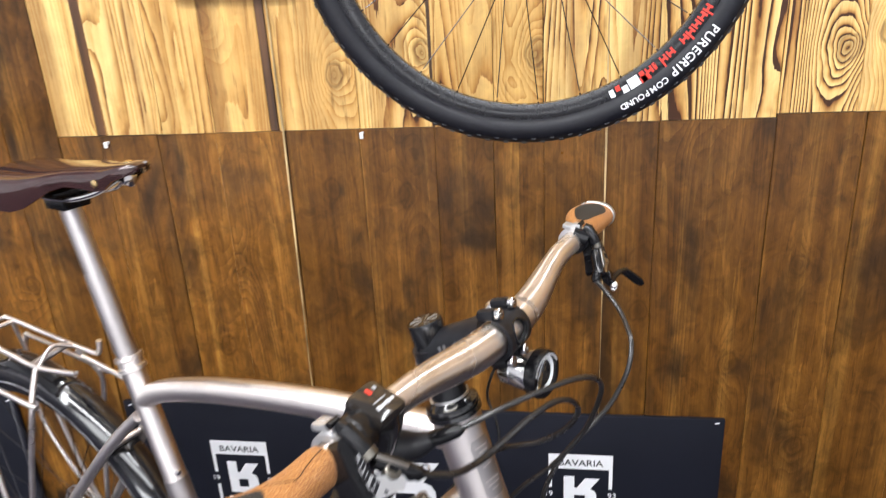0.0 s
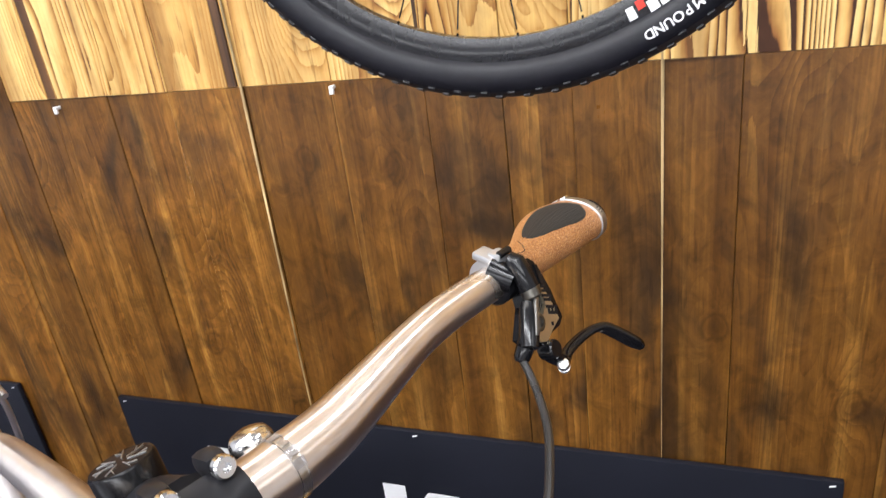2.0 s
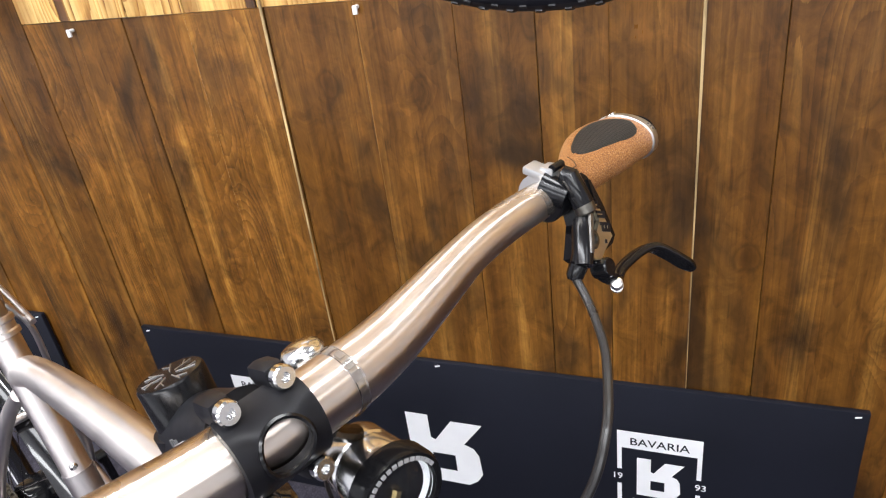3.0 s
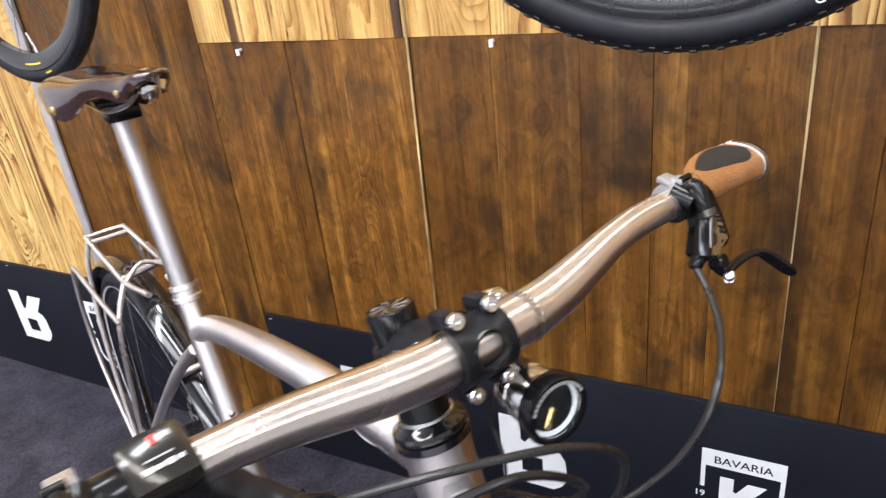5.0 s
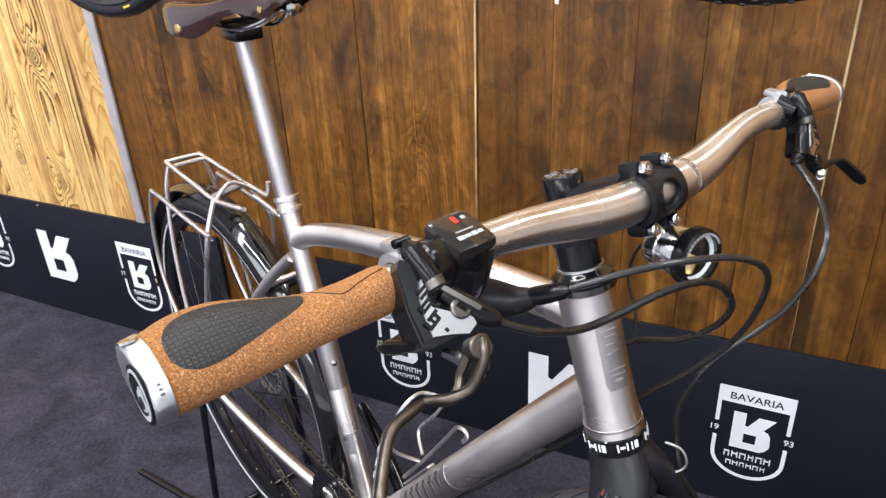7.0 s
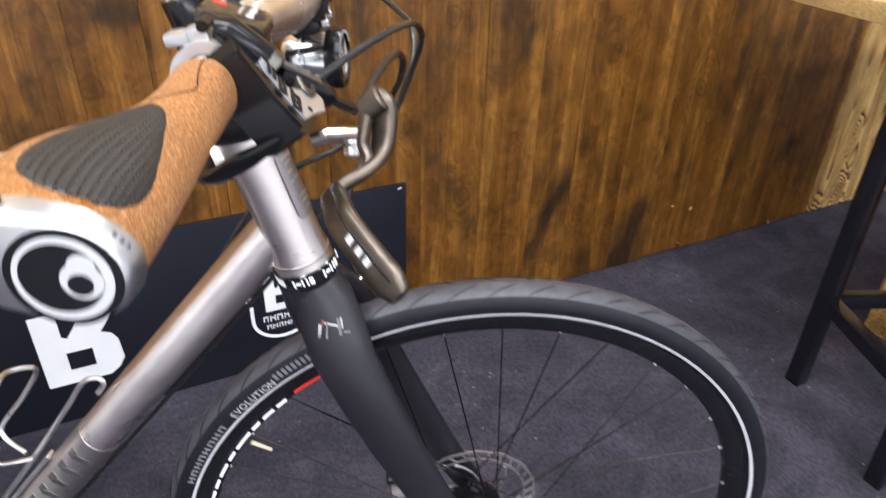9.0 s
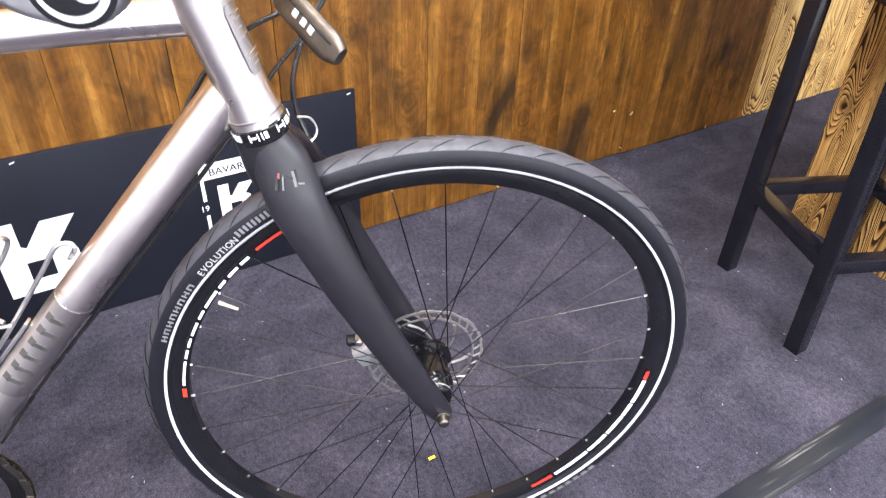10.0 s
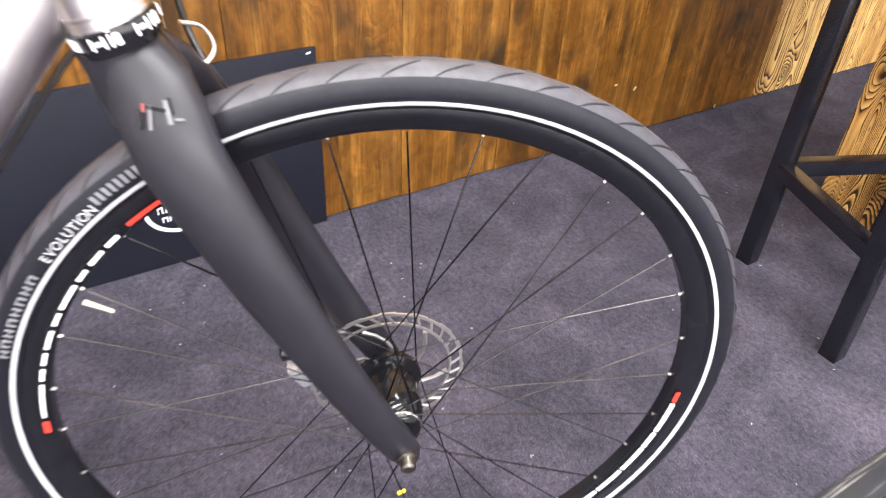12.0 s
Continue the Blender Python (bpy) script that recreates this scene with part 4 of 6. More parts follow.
# seat post and saddle
part("seat_collar", lathe(ff(st(0.765), 0, 0.765), ff(st(0.80), 0, 0.80) - ff(st(0.77), 0, 0.77), [(0, 0.0175), (0.001, 0.0190), (0.006, 0.0190), (0.008, 0.0172), (0.015, 0.0172), (0.017, 0.0190), (0.022, 0.0188), (0.023, 0.016)], 26), TI, BIKE, "two-ring seat collar")
part("seatpost_sleeve", tube([ff(st(0.78), 0, 0.78), ff(st(0.905), 0, 0.905)], [0.0152, 0.0150], 24), TI_MATT, BIKE, "bright brushed seatpost")
part("seatpost", tube([ff(st(0.90), 0, 0.90), ff(st(0.999), 0, 0.999)], 0.0138, 24), TI_MATT, BIKE, "satin upper seatpost")
pc = ff(st(1.0), 0, 1.003)
m = block(pc, UF, NF, Z, 0.022, 0.020, 0.009, 0.004)
block(pc + Z * 0.012, UF, NF, Z, 0.018, 0.026, 0.005, 0.002, m)
part("seat_clamp", m, BLACK_METAL, BIKE, "black saddle clamp")


def saddle_mesh():
    """A hard leather saddle: flat top, deep skirts tucked in at the tail, arched flanks, raised nose."""
    # along the bike, half width, height of the top, height of the skirt's edge, half width there
    rows = [(-0.713, 0.046, 1.036, 1.024, 0.045), (-0.709, 0.0570, 1.043, 1.010, 0.0560), (-0.698, 0.0615, 1.047, 1.003, 0.0600), (-0.680, 0.0615, 1.048, 0.999, 0.0595), (-0.660, 0.0605, 1.049, 0.998, 0.0582), (-0.630, 0.0585, 1.050, 0.998, 0.0558),
            (-0.605, 0.0545, 1.051, 1.004, 0.0515), (-0.580, 0.0500, 1.053, 1.016, 0.0475), (-0.555, 0.0450, 1.055, 1.029, 0.043), (-0.530, 0.0375, 1.057, 1.036, 0.0365), (-0.505, 0.0305, 1.059, 1.034, 0.0295),
            (-0.485, 0.026, 1.060, 1.031, 0.025), (-0.470, 0.0245, 1.062, 1.034, 0.023), (-0.455, 0.023, 1.064, 1.045, 0.022), (-0.440, 0.021, 1.066, 1.050, 0.020), (-0.428, 0.016, 1.066, 1.054, 0.015), (-0.423, 0.008, 1.064, 1.057, 0.007)]
    half = ((0.0, 0.0), (0.45, 0.03), (0.72, 0.09), (0.90, 0.19), (0.985, 0.34), (1.0, 0.50))
    k, nr = 15, len(rows)
    verts, inner = [], []
    for s, w, top, low, edge in rows:
        d = top - low
        side = [(w * a, top - d * b) for a, b in half] + [((w + edge) / 2, low + d * 0.25), (edge, low)]
        ring = [(-a, z) for a, z in side[:0:-1]] + side
        verts += [ff(s, a, z) for a, z in ring]
        inner += [ff(s, a - math.copysign(min(abs(a), 0.0035), a), z - (0.004 if abs(a) < 0.8 * w else 0.0)) for a, z in ring]
    o = nr * k
    faces = []
    for i in range(nr - 1):
        for j in range(k - 1):
            faces.append((i * k + j, i * k + j + 1, (i + 1) * k + j + 1, (i + 1) * k + j))
            faces.append((o + i * k + j, o + (i + 1) * k + j, o + (i + 1) * k + j + 1, o + i * k + j + 1))
    rim = [i * k for i in range(nr)] + [(nr - 1) * k + j for j in range(1, k)] + [i * k + k - 1 for i in range(nr - 2, -1, -1)] + list(range(k - 2, 0, -1))
    for a, b in zip(rim, rim[1:] + rim[:1]):
        faces.append((a, b, o + b, o + a))
    return Mesh().add(verts + inner, faces)


SADDLE = part("saddle", saddle_mesh(), LEATHER, BIKE, "glossy dark oxblood leather saddle", 60)
for k in (-1, 1):
    part("saddle_rail", tube(spline([ff(-0.468, 0.008 * k, 1.042), ff(-0.505, 0.014 * k, 1.024), ff(-0.56, 0.022 * k, 1.013), ff(-0.63, 0.024 * k, 1.014), ff(-0.672, 0.032 * k, 1.020), ff(-0.690, 0.040 * k, 1.028)], 5), 0.0036, 10), STEEL, SADDLE, "steel rail")
    part("saddle_rivet", lathe(ff(-0.660, 0.0592 * k, 1.008), (NF * k - Z * 0.08).normalized(), [(-0.002, 0.0075), (0.001, 0.0075), (0.0025, 0.005), (0.003, 0.001)], 16), BRASS, SADDLE, "brass rivet")
    part("saddle_rivet", lathe(ff(-0.483, 0.0255 * k, 1.041), NF * k, [(-0.002, 0.005), (0.001, 0.005), (0.002, 0.001)], 14), BRASS, SADDLE, "brass rivet")
part("saddle_rivet", lathe(ff(-0.446, 0, 1.0655), Z, [(-0.002, 0.005), (0.001, 0.005), (0.002, 0.001)], 14), BRASS, SADDLE, "brass rivet on the nose")
part("tension_bolt", lathe(ff(-0.470, 0, 1.0435), UF, [(0, 0.006), (0.012, 0.006), (0.014, 0.009), (0.022, 0.009), (0.024, 0.005)], 14), STEEL, SADDLE, "steel tension bolt under the nose")
part("saddle_cantle", tube(spline([ff(-0.684, -0.052, 1.022), ff(-0.698, -0.03, 1.028), ff(-0.701, 0, 1.030), ff(-0.698, 0.03, 1.028), ff(-0.684, 0.052, 1.022)], 5), 0.004, 10), STEEL, SADDLE)

# headset, stem
part("headset", lathe(sp(0.8525), -AX, [(0, 0.0255), (0.001, 0.0272), (0.006, 0.0272), (0.007, 0.0250), (0.009, 0.0250), (0.010, 0.0268), (0.013, 0.0262), (0.016, 0.0215), (0.018, 0.0200), (0.019, 0.017)], 32), GLOSS_BLACK, BIKE, "gloss black upper headset cup")
part("headset_ring", lathe(sp(0.8700), -AX, [(0, 0.0195), (0.002, 0.0195), (0.0022, 0.0185), (0, 0.0185)], 28), ALLOY, BIKE, "thin silver ring")
part("spacer", tube([sp(0.868), sp(0.900)], 0.0178, 26), BLACK_METAL, BIKE, "black steerer spacers")
hs = part("headset", lathe(sp(0.7265), AX, [(0, 0.0262), (0.001, 0.0276), (0.012, 0.0276), (0.014, 0.0262), (0.017, 0.0255)], 32), GLOSS_BLACK, BIKE, "gloss black lower headset cup with white marks")
m = Mesh()
for deg in list(range(-150, 151, 60)):
    for j, (wd, hh) in enumerate(((0.0008, 0.0036), (0.0022, 0.0011), (0.0007, 0.0036), (0.0007, 0.0036), (0.0018, 0.0034))):
        g = deg + (j - 2) * 8.5
        p, d = on_head(0.7202, g, 0.0278)
        part("printed_bar", block(p, AX, AX.cross(d), d, hh, wd, 0.0003), WHITE, hs, "", 0)

def eased(xs, ys):
    """A natural cubic through a few heights."""
    k = len(xs)
    m, r = np.eye(k), np.zeros(k)
    for i in range(1, k - 1):
        h, g = xs[i] - xs[i - 1], xs[i + 1] - xs[i]
        m[i, i - 1:i + 2] = h, 2 * (h + g), g
        r[i] = 6 * ((ys[i + 1] - ys[i]) / g - (ys[i] - ys[i - 1]) / h)
    c = np.linalg.solve(m, r)

    def at(x):
        i = int(min(max(np.searchsorted(xs, x) - 1, 0), k - 2))
        h = xs[i + 1] - xs[i]
        a, b = (xs[i + 1] - x) / h, (x - xs[i]) / h
        return float(a * ys[i] + b * ys[i + 1] + ((a ** 3 - a) * c[i] + (b ** 3 - b) * c[i + 1]) * h * h / 6)
    return at


BAR_N = [-0.370, -0.237, -0.150, -0.110, -0.050, 0.015, 0.060, 0.135, 0.2185, 0.370]
bar_s = eased(BAR_N, [0.0240, 0.0318, 0.0345, 0.0362, 0.0420, 0.0450, 0.0424, 0.0341, 0.0255, 0.0128])
bar_z = eased(BAR_N, [0.9519, 0.9570, 0.9604, 0.9562, 0.9494, 0.9496, 0.9502, 0.9619, 0.9590, 0.9510])


def bar_at(n):
    """The bar's middle at n: a low riser, swept back a little, clamped slightly askew."""
    return bar_s(n), n, bar_z(n)


SB = ff(*bar_at(-0.0085)) + UF * 0.0005 + Z * 0.0008       # bar clamp centre
ss = sp(0.914)
stem = part("stem", tube(spline([ss, ss.lerp(SB, 0.4) + Z * 0.003, ss.lerp(SB, 0.85)], 5), [0.0200, 0.0185, 0.0185, 0.0215], 22), BLACK_MATT, BIKE, "matt black handlebar stem")
part("steerer_clamp", tube([sp(0.892), sp(0.922)], [0.0195, 0.0198], 26), BLACK_MATT, stem)
cap = part("stem_cap", lathe(sp(0.920), -AX, [(0, 0.0166), (0.026, 0.0168), (0.0275, 0.0160), (0.0276, 0.0152)], 28), BLACK_METAL, stem, "black top cap with a bright cut pattern")
ct = sp(0.920) - AX * 0.0279
e1 = (UF - AX * UF.dot(AX)).normalized()
e2 = AX.cross(e1)
m = Mesh()
for k in range(7):
    g = 2 * math.pi * k / 7
    d = e1 * math.cos(g) + e2 * math.sin(g)
    block(ct + d * 0.0085, d, d.cross(AX), AX, 0.0050, 0.00022, 0.0002, 0, m)
    t = d.cross(AX)
    block(ct + d * 0.0105 + t * 0.002, (d + t).normalized(), (d - t).normalized(), AX, 0.0030, 0.00022, 0.0002, 0, m)
part("cap_pattern", m, ALLOY, cap, "bright milled lines", 0)
for k, dz in ((1, 0.004),):
    part("clamp_bolt", lathe(ff(steer(0.912) - 0.010, -0.020, 0.908), -NF, [(-0.004, 0.004), (0.003, 0.004), (0.004, 0.002)], 12), STEEL, stem, "steel bolt")
fn = (UF * 0.965 + Z * 0.262).normalized()         # faceplate looks ahead and up
ft = NF.cross(fn).normalized() * -1
if ft.z < 0:
    ft = -ft
face = Mesh()
verts, faces = [], []
NS = 40
for r in (0.0164, 0.0204):
    for ring in (0.0, 0.5, 1.0):
        for i in range(NS):
            g = 2 * math.pi * i / NS
            cx, cy = math.cos(g), math.sin(g)
            inner = 0.0116
            far = min(0.0192 / max(abs(cx), 1e-6), 0.0290 / max(abs(cy), 1e-6))
            far = min(far, 0.0320)
            q = inner + (far - inner) * ring
            a = cy * q / 0.0200
            d = fn * math.cos(a) + ft * math.sin(a)
            verts.append(SB + NF * cx * q + d * r)
for i in range(NS):
    j = (i + 1) % NS
    for b in (0, 3 * NS):
        for q in (0, 1):
            faces.append((b + q * NS + i, b + q * NS + j, b + (q + 1) * NS + j, b + (q + 1) * NS + i))
    for q in (0, 2):
        faces.append((q * NS + i, q * NS + j, (3 + q) * NS + j, (3 + q) * NS + i))
face.add(verts, faces)
part("faceplate", face, BLACK_MATT, stem, "matt black faceplate with a round window", 40)
part("window_rim", tube([SB + NF * math.cos(radians(a)) * 0.0118 + (fn * math.cos(math.sin(radians(a)) * 0.59) + ft * math.sin(math.sin(radians(a)) * 0.59)) * 0.0204 for a in range(0, 361, 12)], 0.0012, 6, False), BLACK_METAL, stem)
for kn in (-1, 1):
    for kt in (-1, 1):
        p = SB + NF * 0.0128 * kn + ft * 0.0222 * kt + fn * 0.005
        part("bolt_boss", block(p - fn * 0.006, fn, NF, ft, 0.009, 0.0058, 0.0056, 0.0050), BLACK_MATT, stem)
        part("faceplate_bolt", lathe(p + fn * 0.004, fn, [(0, 0.0052), (0.0035, 0.0052), (0.0045, 0.0044), (0.0045, 0.0022), (0.002, 0.0020)], 16), STEEL, stem, "polished hex bolt")

# writing on the stem's near side, not legible
sd_ = (SB - ss).normalized()
for k, (u, wd, hh) in enumerate(((0.26, 0.0012, 0.0045), (0.33, 0.0012, 0.0045), (0.41, 0.0022, 0.0012), (0.50, 0.0012, 0.0045), (0.58, 0.0030, 0.0012))):
    p = ss.lerp(SB, u) + Z * 0.003
    part("printed_bar", block(p - NF * 0.0186 + Z * 0.002, sd_, NF.cross(sd_), -NF, wd, hh, 0.0006), STEM_PRINT, stem, "", 0)
# handlebar
pts = [ff(*bar_at(n)) for n in np.linspace(-0.345, 0.330, 90)]
rad = [float(np.interp(abs(n + 0.008), [0, 0.05, 0.085, 0.14, 0.345], [0.0159, 0.0159, 0.0145, 0.0115, 0.0112])) for n in np.linspace(-0.345, 0.330, 90)]
HB = part("handlebar", tube(pts, rad, 24), TI_BAR, BIKE, "brushed titanium swept handlebar")


for j, n0 in enumerate((0.0335, -0.0370)):
    for i in range(9 if j == 0 else 4):
        g = radians(-30 + 22 * i)
        o, q = ff(*bar_at(n0)), ff(*bar_at(n0 + 0.004))
        ax = (q - o).normalized()
        up_ = (Z - ax * Z.dot(ax)).normalized()
        d = ax.cross(up_) * math.cos(g) * -1 + up_ * math.sin(g)
        part("etched_mark", block(o + d * 0.01592, ax, d.cross(ax), d, 0.0032 if i % 3 else 0.0018, 0.0022, 0.00025), TI_MATT, HB, "", 0)

bell = part("bell", lathe(ff(0.0195, 0.0335, 0.949), (Z * 0.9 - UF * 0.3), [(0, 0.0085), (0.001, 0.0112), (0.006, 0.0110), (0.009, 0.0092), (0.0105, 0.0060), (0.011, 0.001)], 24), STEEL, BIKE, "small polished round bell behind the bar")
part("bell_clamp", lathe(ff(*bar_at(0.0305)), ff(*bar_at(0.034)) - ff(*bar_at(0.0305)), [(0, 0.0160), (0, 0.0168), (0.005, 0.0168), (0.005, 0.0160)], 28, True), GLASS, bell, "clear strap round the bar")

# grips
# rows: along the bar, reach ahead, reach back, half height
GRIP = [(0.2320, 0.0128, 0.0128, 0.0128), (0.2335, 0.0138, 0.0138, 0.0136), (0.248, 0.0138, 0.0138, 0.0130), (0.262, 0.0138, 0.0148, 0.0124), (0.277, 0.0141, 0.0190, 0.0126), (0.292, 0.0148, 0.0265, 0.0136), (0.308, 0.0156, 0.0340, 0.0148), (0.324, 0.0161, 0.0378, 0.0155), (0.340, 0.0165, 0.0375, 0.0158), (0.3540, 0.0167, 0.0310, 0.0156)]
FAR = 0.0150                # the bar is clamped off its middle
WING = radians(14)          # the palm wing rises to the back
WING_FAR = radians(2)       # and is turned a little further down on the far side


def grip_sec(n):
    a = [g[0] for g in GRIP]
    m = abs(n) + (FAR if n > 0 else 0)
    ease = 0.008 * min(1.0, max(0.0, (m - 0.240) / 0.008)) * min(1.0, max(0.0, (0.354 - m) / 0.008))
    near = [m + ease * q / 3 for q in (-3, -2, -1, 0, 1, 2, 3)]
    f, r, b = [float(np.mean(np.interp(near, a, [g[i] for g in GRIP]))) for i in (1, 2, 3)]
    return (f + r) / 2, b, (f - r) / 2


def grip_place(n, x, dz):
    """A place in the grip's section: x ahead of the bar's middle, dz above it."""
    s, _, z = bar_at(n)
    fade = min(1.0, max(0.0, (abs(n) + (FAR if n > 0 else 0) - 0.262) / 0.06))
    t = (WING if n < 0 else WING_FAR) * fade * fade * (3 - 2 * fade)
    return ff(s + x * math.cos(t) + dz * math.sin(t), n, z + dz * math.cos(t) - x * math.sin(t))


def grip_point(n, ang, grow=0.0):
    """A place on the grip's skin; ang 0 looks ahead, 90 up, 180 back."""
    a, b, off = grip_sec(n)
    c, d = math.cos(radians(ang)), math.sin(radians(ang))
    ds, dz = (a + grow) * math.copysign(abs(c) ** 0.9, c), (b + grow) * math.copysign(abs(d) ** 0.9, d)
    return grip_place(n, off + ds, dz)


def skin(rows):
    k = len(rows[0])
    m = Mesh()
    faces = [(i * k + j, i * k + (j + 1) % k, (i + 1) * k + (j + 1) % k, (i + 1) * k + j) for i in range(len(rows) - 1) for j in range(k)]
    faces += [tuple(range(k)), tuple((len(rows) - 1) * k + j for j in range(k))]
    return m.add([p for r in rows for p in r], faces)


def pad_material():
    m, nt, p = nodes_of("ridged_pad")
    tc = nt.nodes.new("ShaderNodeUVMap")
    mp = nt.nodes.new("ShaderNodeMapping")
    mp.inputs["Scale"].default_value = (1, 1, 1)
    link(nt, tc.outputs[0], mp.inputs["Vector"])
    heights = []
    for axis in ("X", "Y"):
        w = nt.nodes.new("ShaderNodeTexWave")
        w.bands_direction = axis
        w.inputs["Scale"].default_value = 1.0
        link(nt, mp.outputs[0], w.inputs["Vector"])
        heights.append(w.outputs["Fac"])
    mn = nt.nodes.new("ShaderNodeMath")
    mn.operation = "MINIMUM"
    link(nt, heights[0], mn.inputs[0])
    link(nt, heights[1], mn.inputs[1])
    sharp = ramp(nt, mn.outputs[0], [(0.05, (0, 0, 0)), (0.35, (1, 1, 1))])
    # groove shade mixed into the colour: recesses darker than the ridge tops
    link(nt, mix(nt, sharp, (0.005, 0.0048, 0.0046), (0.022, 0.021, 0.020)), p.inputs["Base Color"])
    p.inputs["Roughness"].default_value = 0.5
    bump(nt, p, sharp, 0.9, 0.0012)
    return m


RIDGED = pad_material()


def grip(k):
    """One ergonomic cork grip; k is -1 for the near hand, 1 for the far one."""
    def along(v):
        return k * v - (FAR if k > 0 else 0)
    ns = [along(float(v)) for v in np.linspace(0.232, 0.355, 26)]
    g = part("grip", skin([[grip_point(n, a) for a in range(0, 360, 12)] for n in ns]), CORK, BIKE, "orange-brown cork ergonomic grip", 50)
    # the ridged pad lies on the palm side
    rows, uv = [], []
    for t in (0.5 - 0.5 * math.cos(math.pi * i / 47) for i in range(48)):
        n = 0.279 + 0.0705 * t
        w = max(0.02, (1 - abs(2 * t - 1) ** (5.0 if t < 0.5 else 3.0))) ** 0.5
        mid, half = 95 - 18 * t, 50 * w * (0.44 + 0.56 * t)
        rows.append([grip_point(along(n), mid + half * q, 0.0009 * (1 - abs(q) ** 6) - 0.0001) for q in np.linspace(-1, 1, 13)])
        uv.append([(n, math.radians(mid + half * q) * 0.022) for q in np.linspace(-1, 1, 13)])
    m = Mesh()
    verts = [p for r in rows for p in r]
    m.add(verts, [(i * 13 + j, i * 13 + j + 1, (i + 1) * 13 + j + 1, (i + 1) * 13 + j) for i in range(47) for j in range(12)])
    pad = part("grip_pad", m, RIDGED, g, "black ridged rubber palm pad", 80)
    lay = pad.data.uv_layers["UVMap"]
    flat = [c for r in uv for c in r]
    for poly in pad.data.polygons:
        for li in poly.loop_indices:
            vi = pad.data.loops[li].vertex_index
            lay.data[li].uv = (flat[vi][0] * 115, flat[vi][1] * 145)
    # seam line
    part("grip_seam", tube([grip_point(along(n), a, 0.0001) for n, a in ((0.234, 84), (0.242, 83), (0.252, 76), (0.258, 68), (0.262, 68), (0.267, 84), (0.273, 108))], 0.00032, 5), BLACK_MATT, g, "fine dark seam")
    # end clamp
    rows = []
    for n, gr in ((0.3540, 0.0004), (0.3545, 0.0012), (0.3612, 0.0005), (0.3634, -0.0010), (0.3640, -0.0030)):
        rows.append([grip_point(along(min(n, 0.354)), a, gr) + NF * k * (n - min(n, 0.354)) for a in range(0, 360, 12)])
    clamp = part("end_clamp", skin(rows), CLAMP_ALLOY, g, "silver end clamp", 40)
    def disc(u, v, r, n, mat, name, label=""):
        """A round print on the end face, r in metres about the bar's middle."""
        ring = [grip_place(along(0.354), u + r * math.cos(q), v + r * math.sin(q)) + NF * k * (n - 0.354) for q in np.linspace(0, 2 * math.pi, 36, endpoint=False)]
        return part(name, skin([ring, [p + NF * k * 0.0005 for p in ring]]), mat, clamp, label, 40)
    disc(0, 0, 0.0150, 0.3639, END_BLACK, "end_cap", "black end cap with a pale swirl")
    disc(0, 0, 0.0128, 0.3642, ALLOY_PRINT, "printed_ring", "pale printed ring")
    disc(-0.0006, 0.0002, 0.0106, 0.3644, END_BLACK, "printed_field")
    disc(0.0042, 0.0052, 0.0036, 0.3646, ALLOY_PRINT, "printed_swirl", "pale printed swirl")
    disc(0.0046, 0.0008, 0.0056, 0.3646, ALLOY_PRINT, "printed_swirl", "pale printed swirl")
    disc(0.0044, -0.0004, 0.0033, 0.3648, END_BLACK, "printed_dot")
    for a in (34, 41, 48):
        q = grip_point(along(0.354), a, 0.0010) + NF * k * 0.0045
        up = (grip_point(along(0.354), a, 0.01) - grip_point(along(0.354), a, 0)).normalized()
        part("printed_bar", block(q, NF, up.cross(NF), up, 0.0009, 0.0006, 0.0002), STEM_PRINT, clamp, "", 0)
    p = grip_point(along(0.354), 124, 0.0006) + NF * k * 0.005
    nrm = (grip_point(along(0.354), 124, 0.01) - grip_point(along(0.354), 124, 0)).normalized()
    part("clamp_screw", lathe(p, nrm, [(-0.001, 0.0052), (0.0004, 0.0052), (0.0006, 0.0040), (0.0004, 0.0022)], 16), STEEL, clamp, "hex clamp screw")
    return g


for k in (-1, 1):
    grip(k)


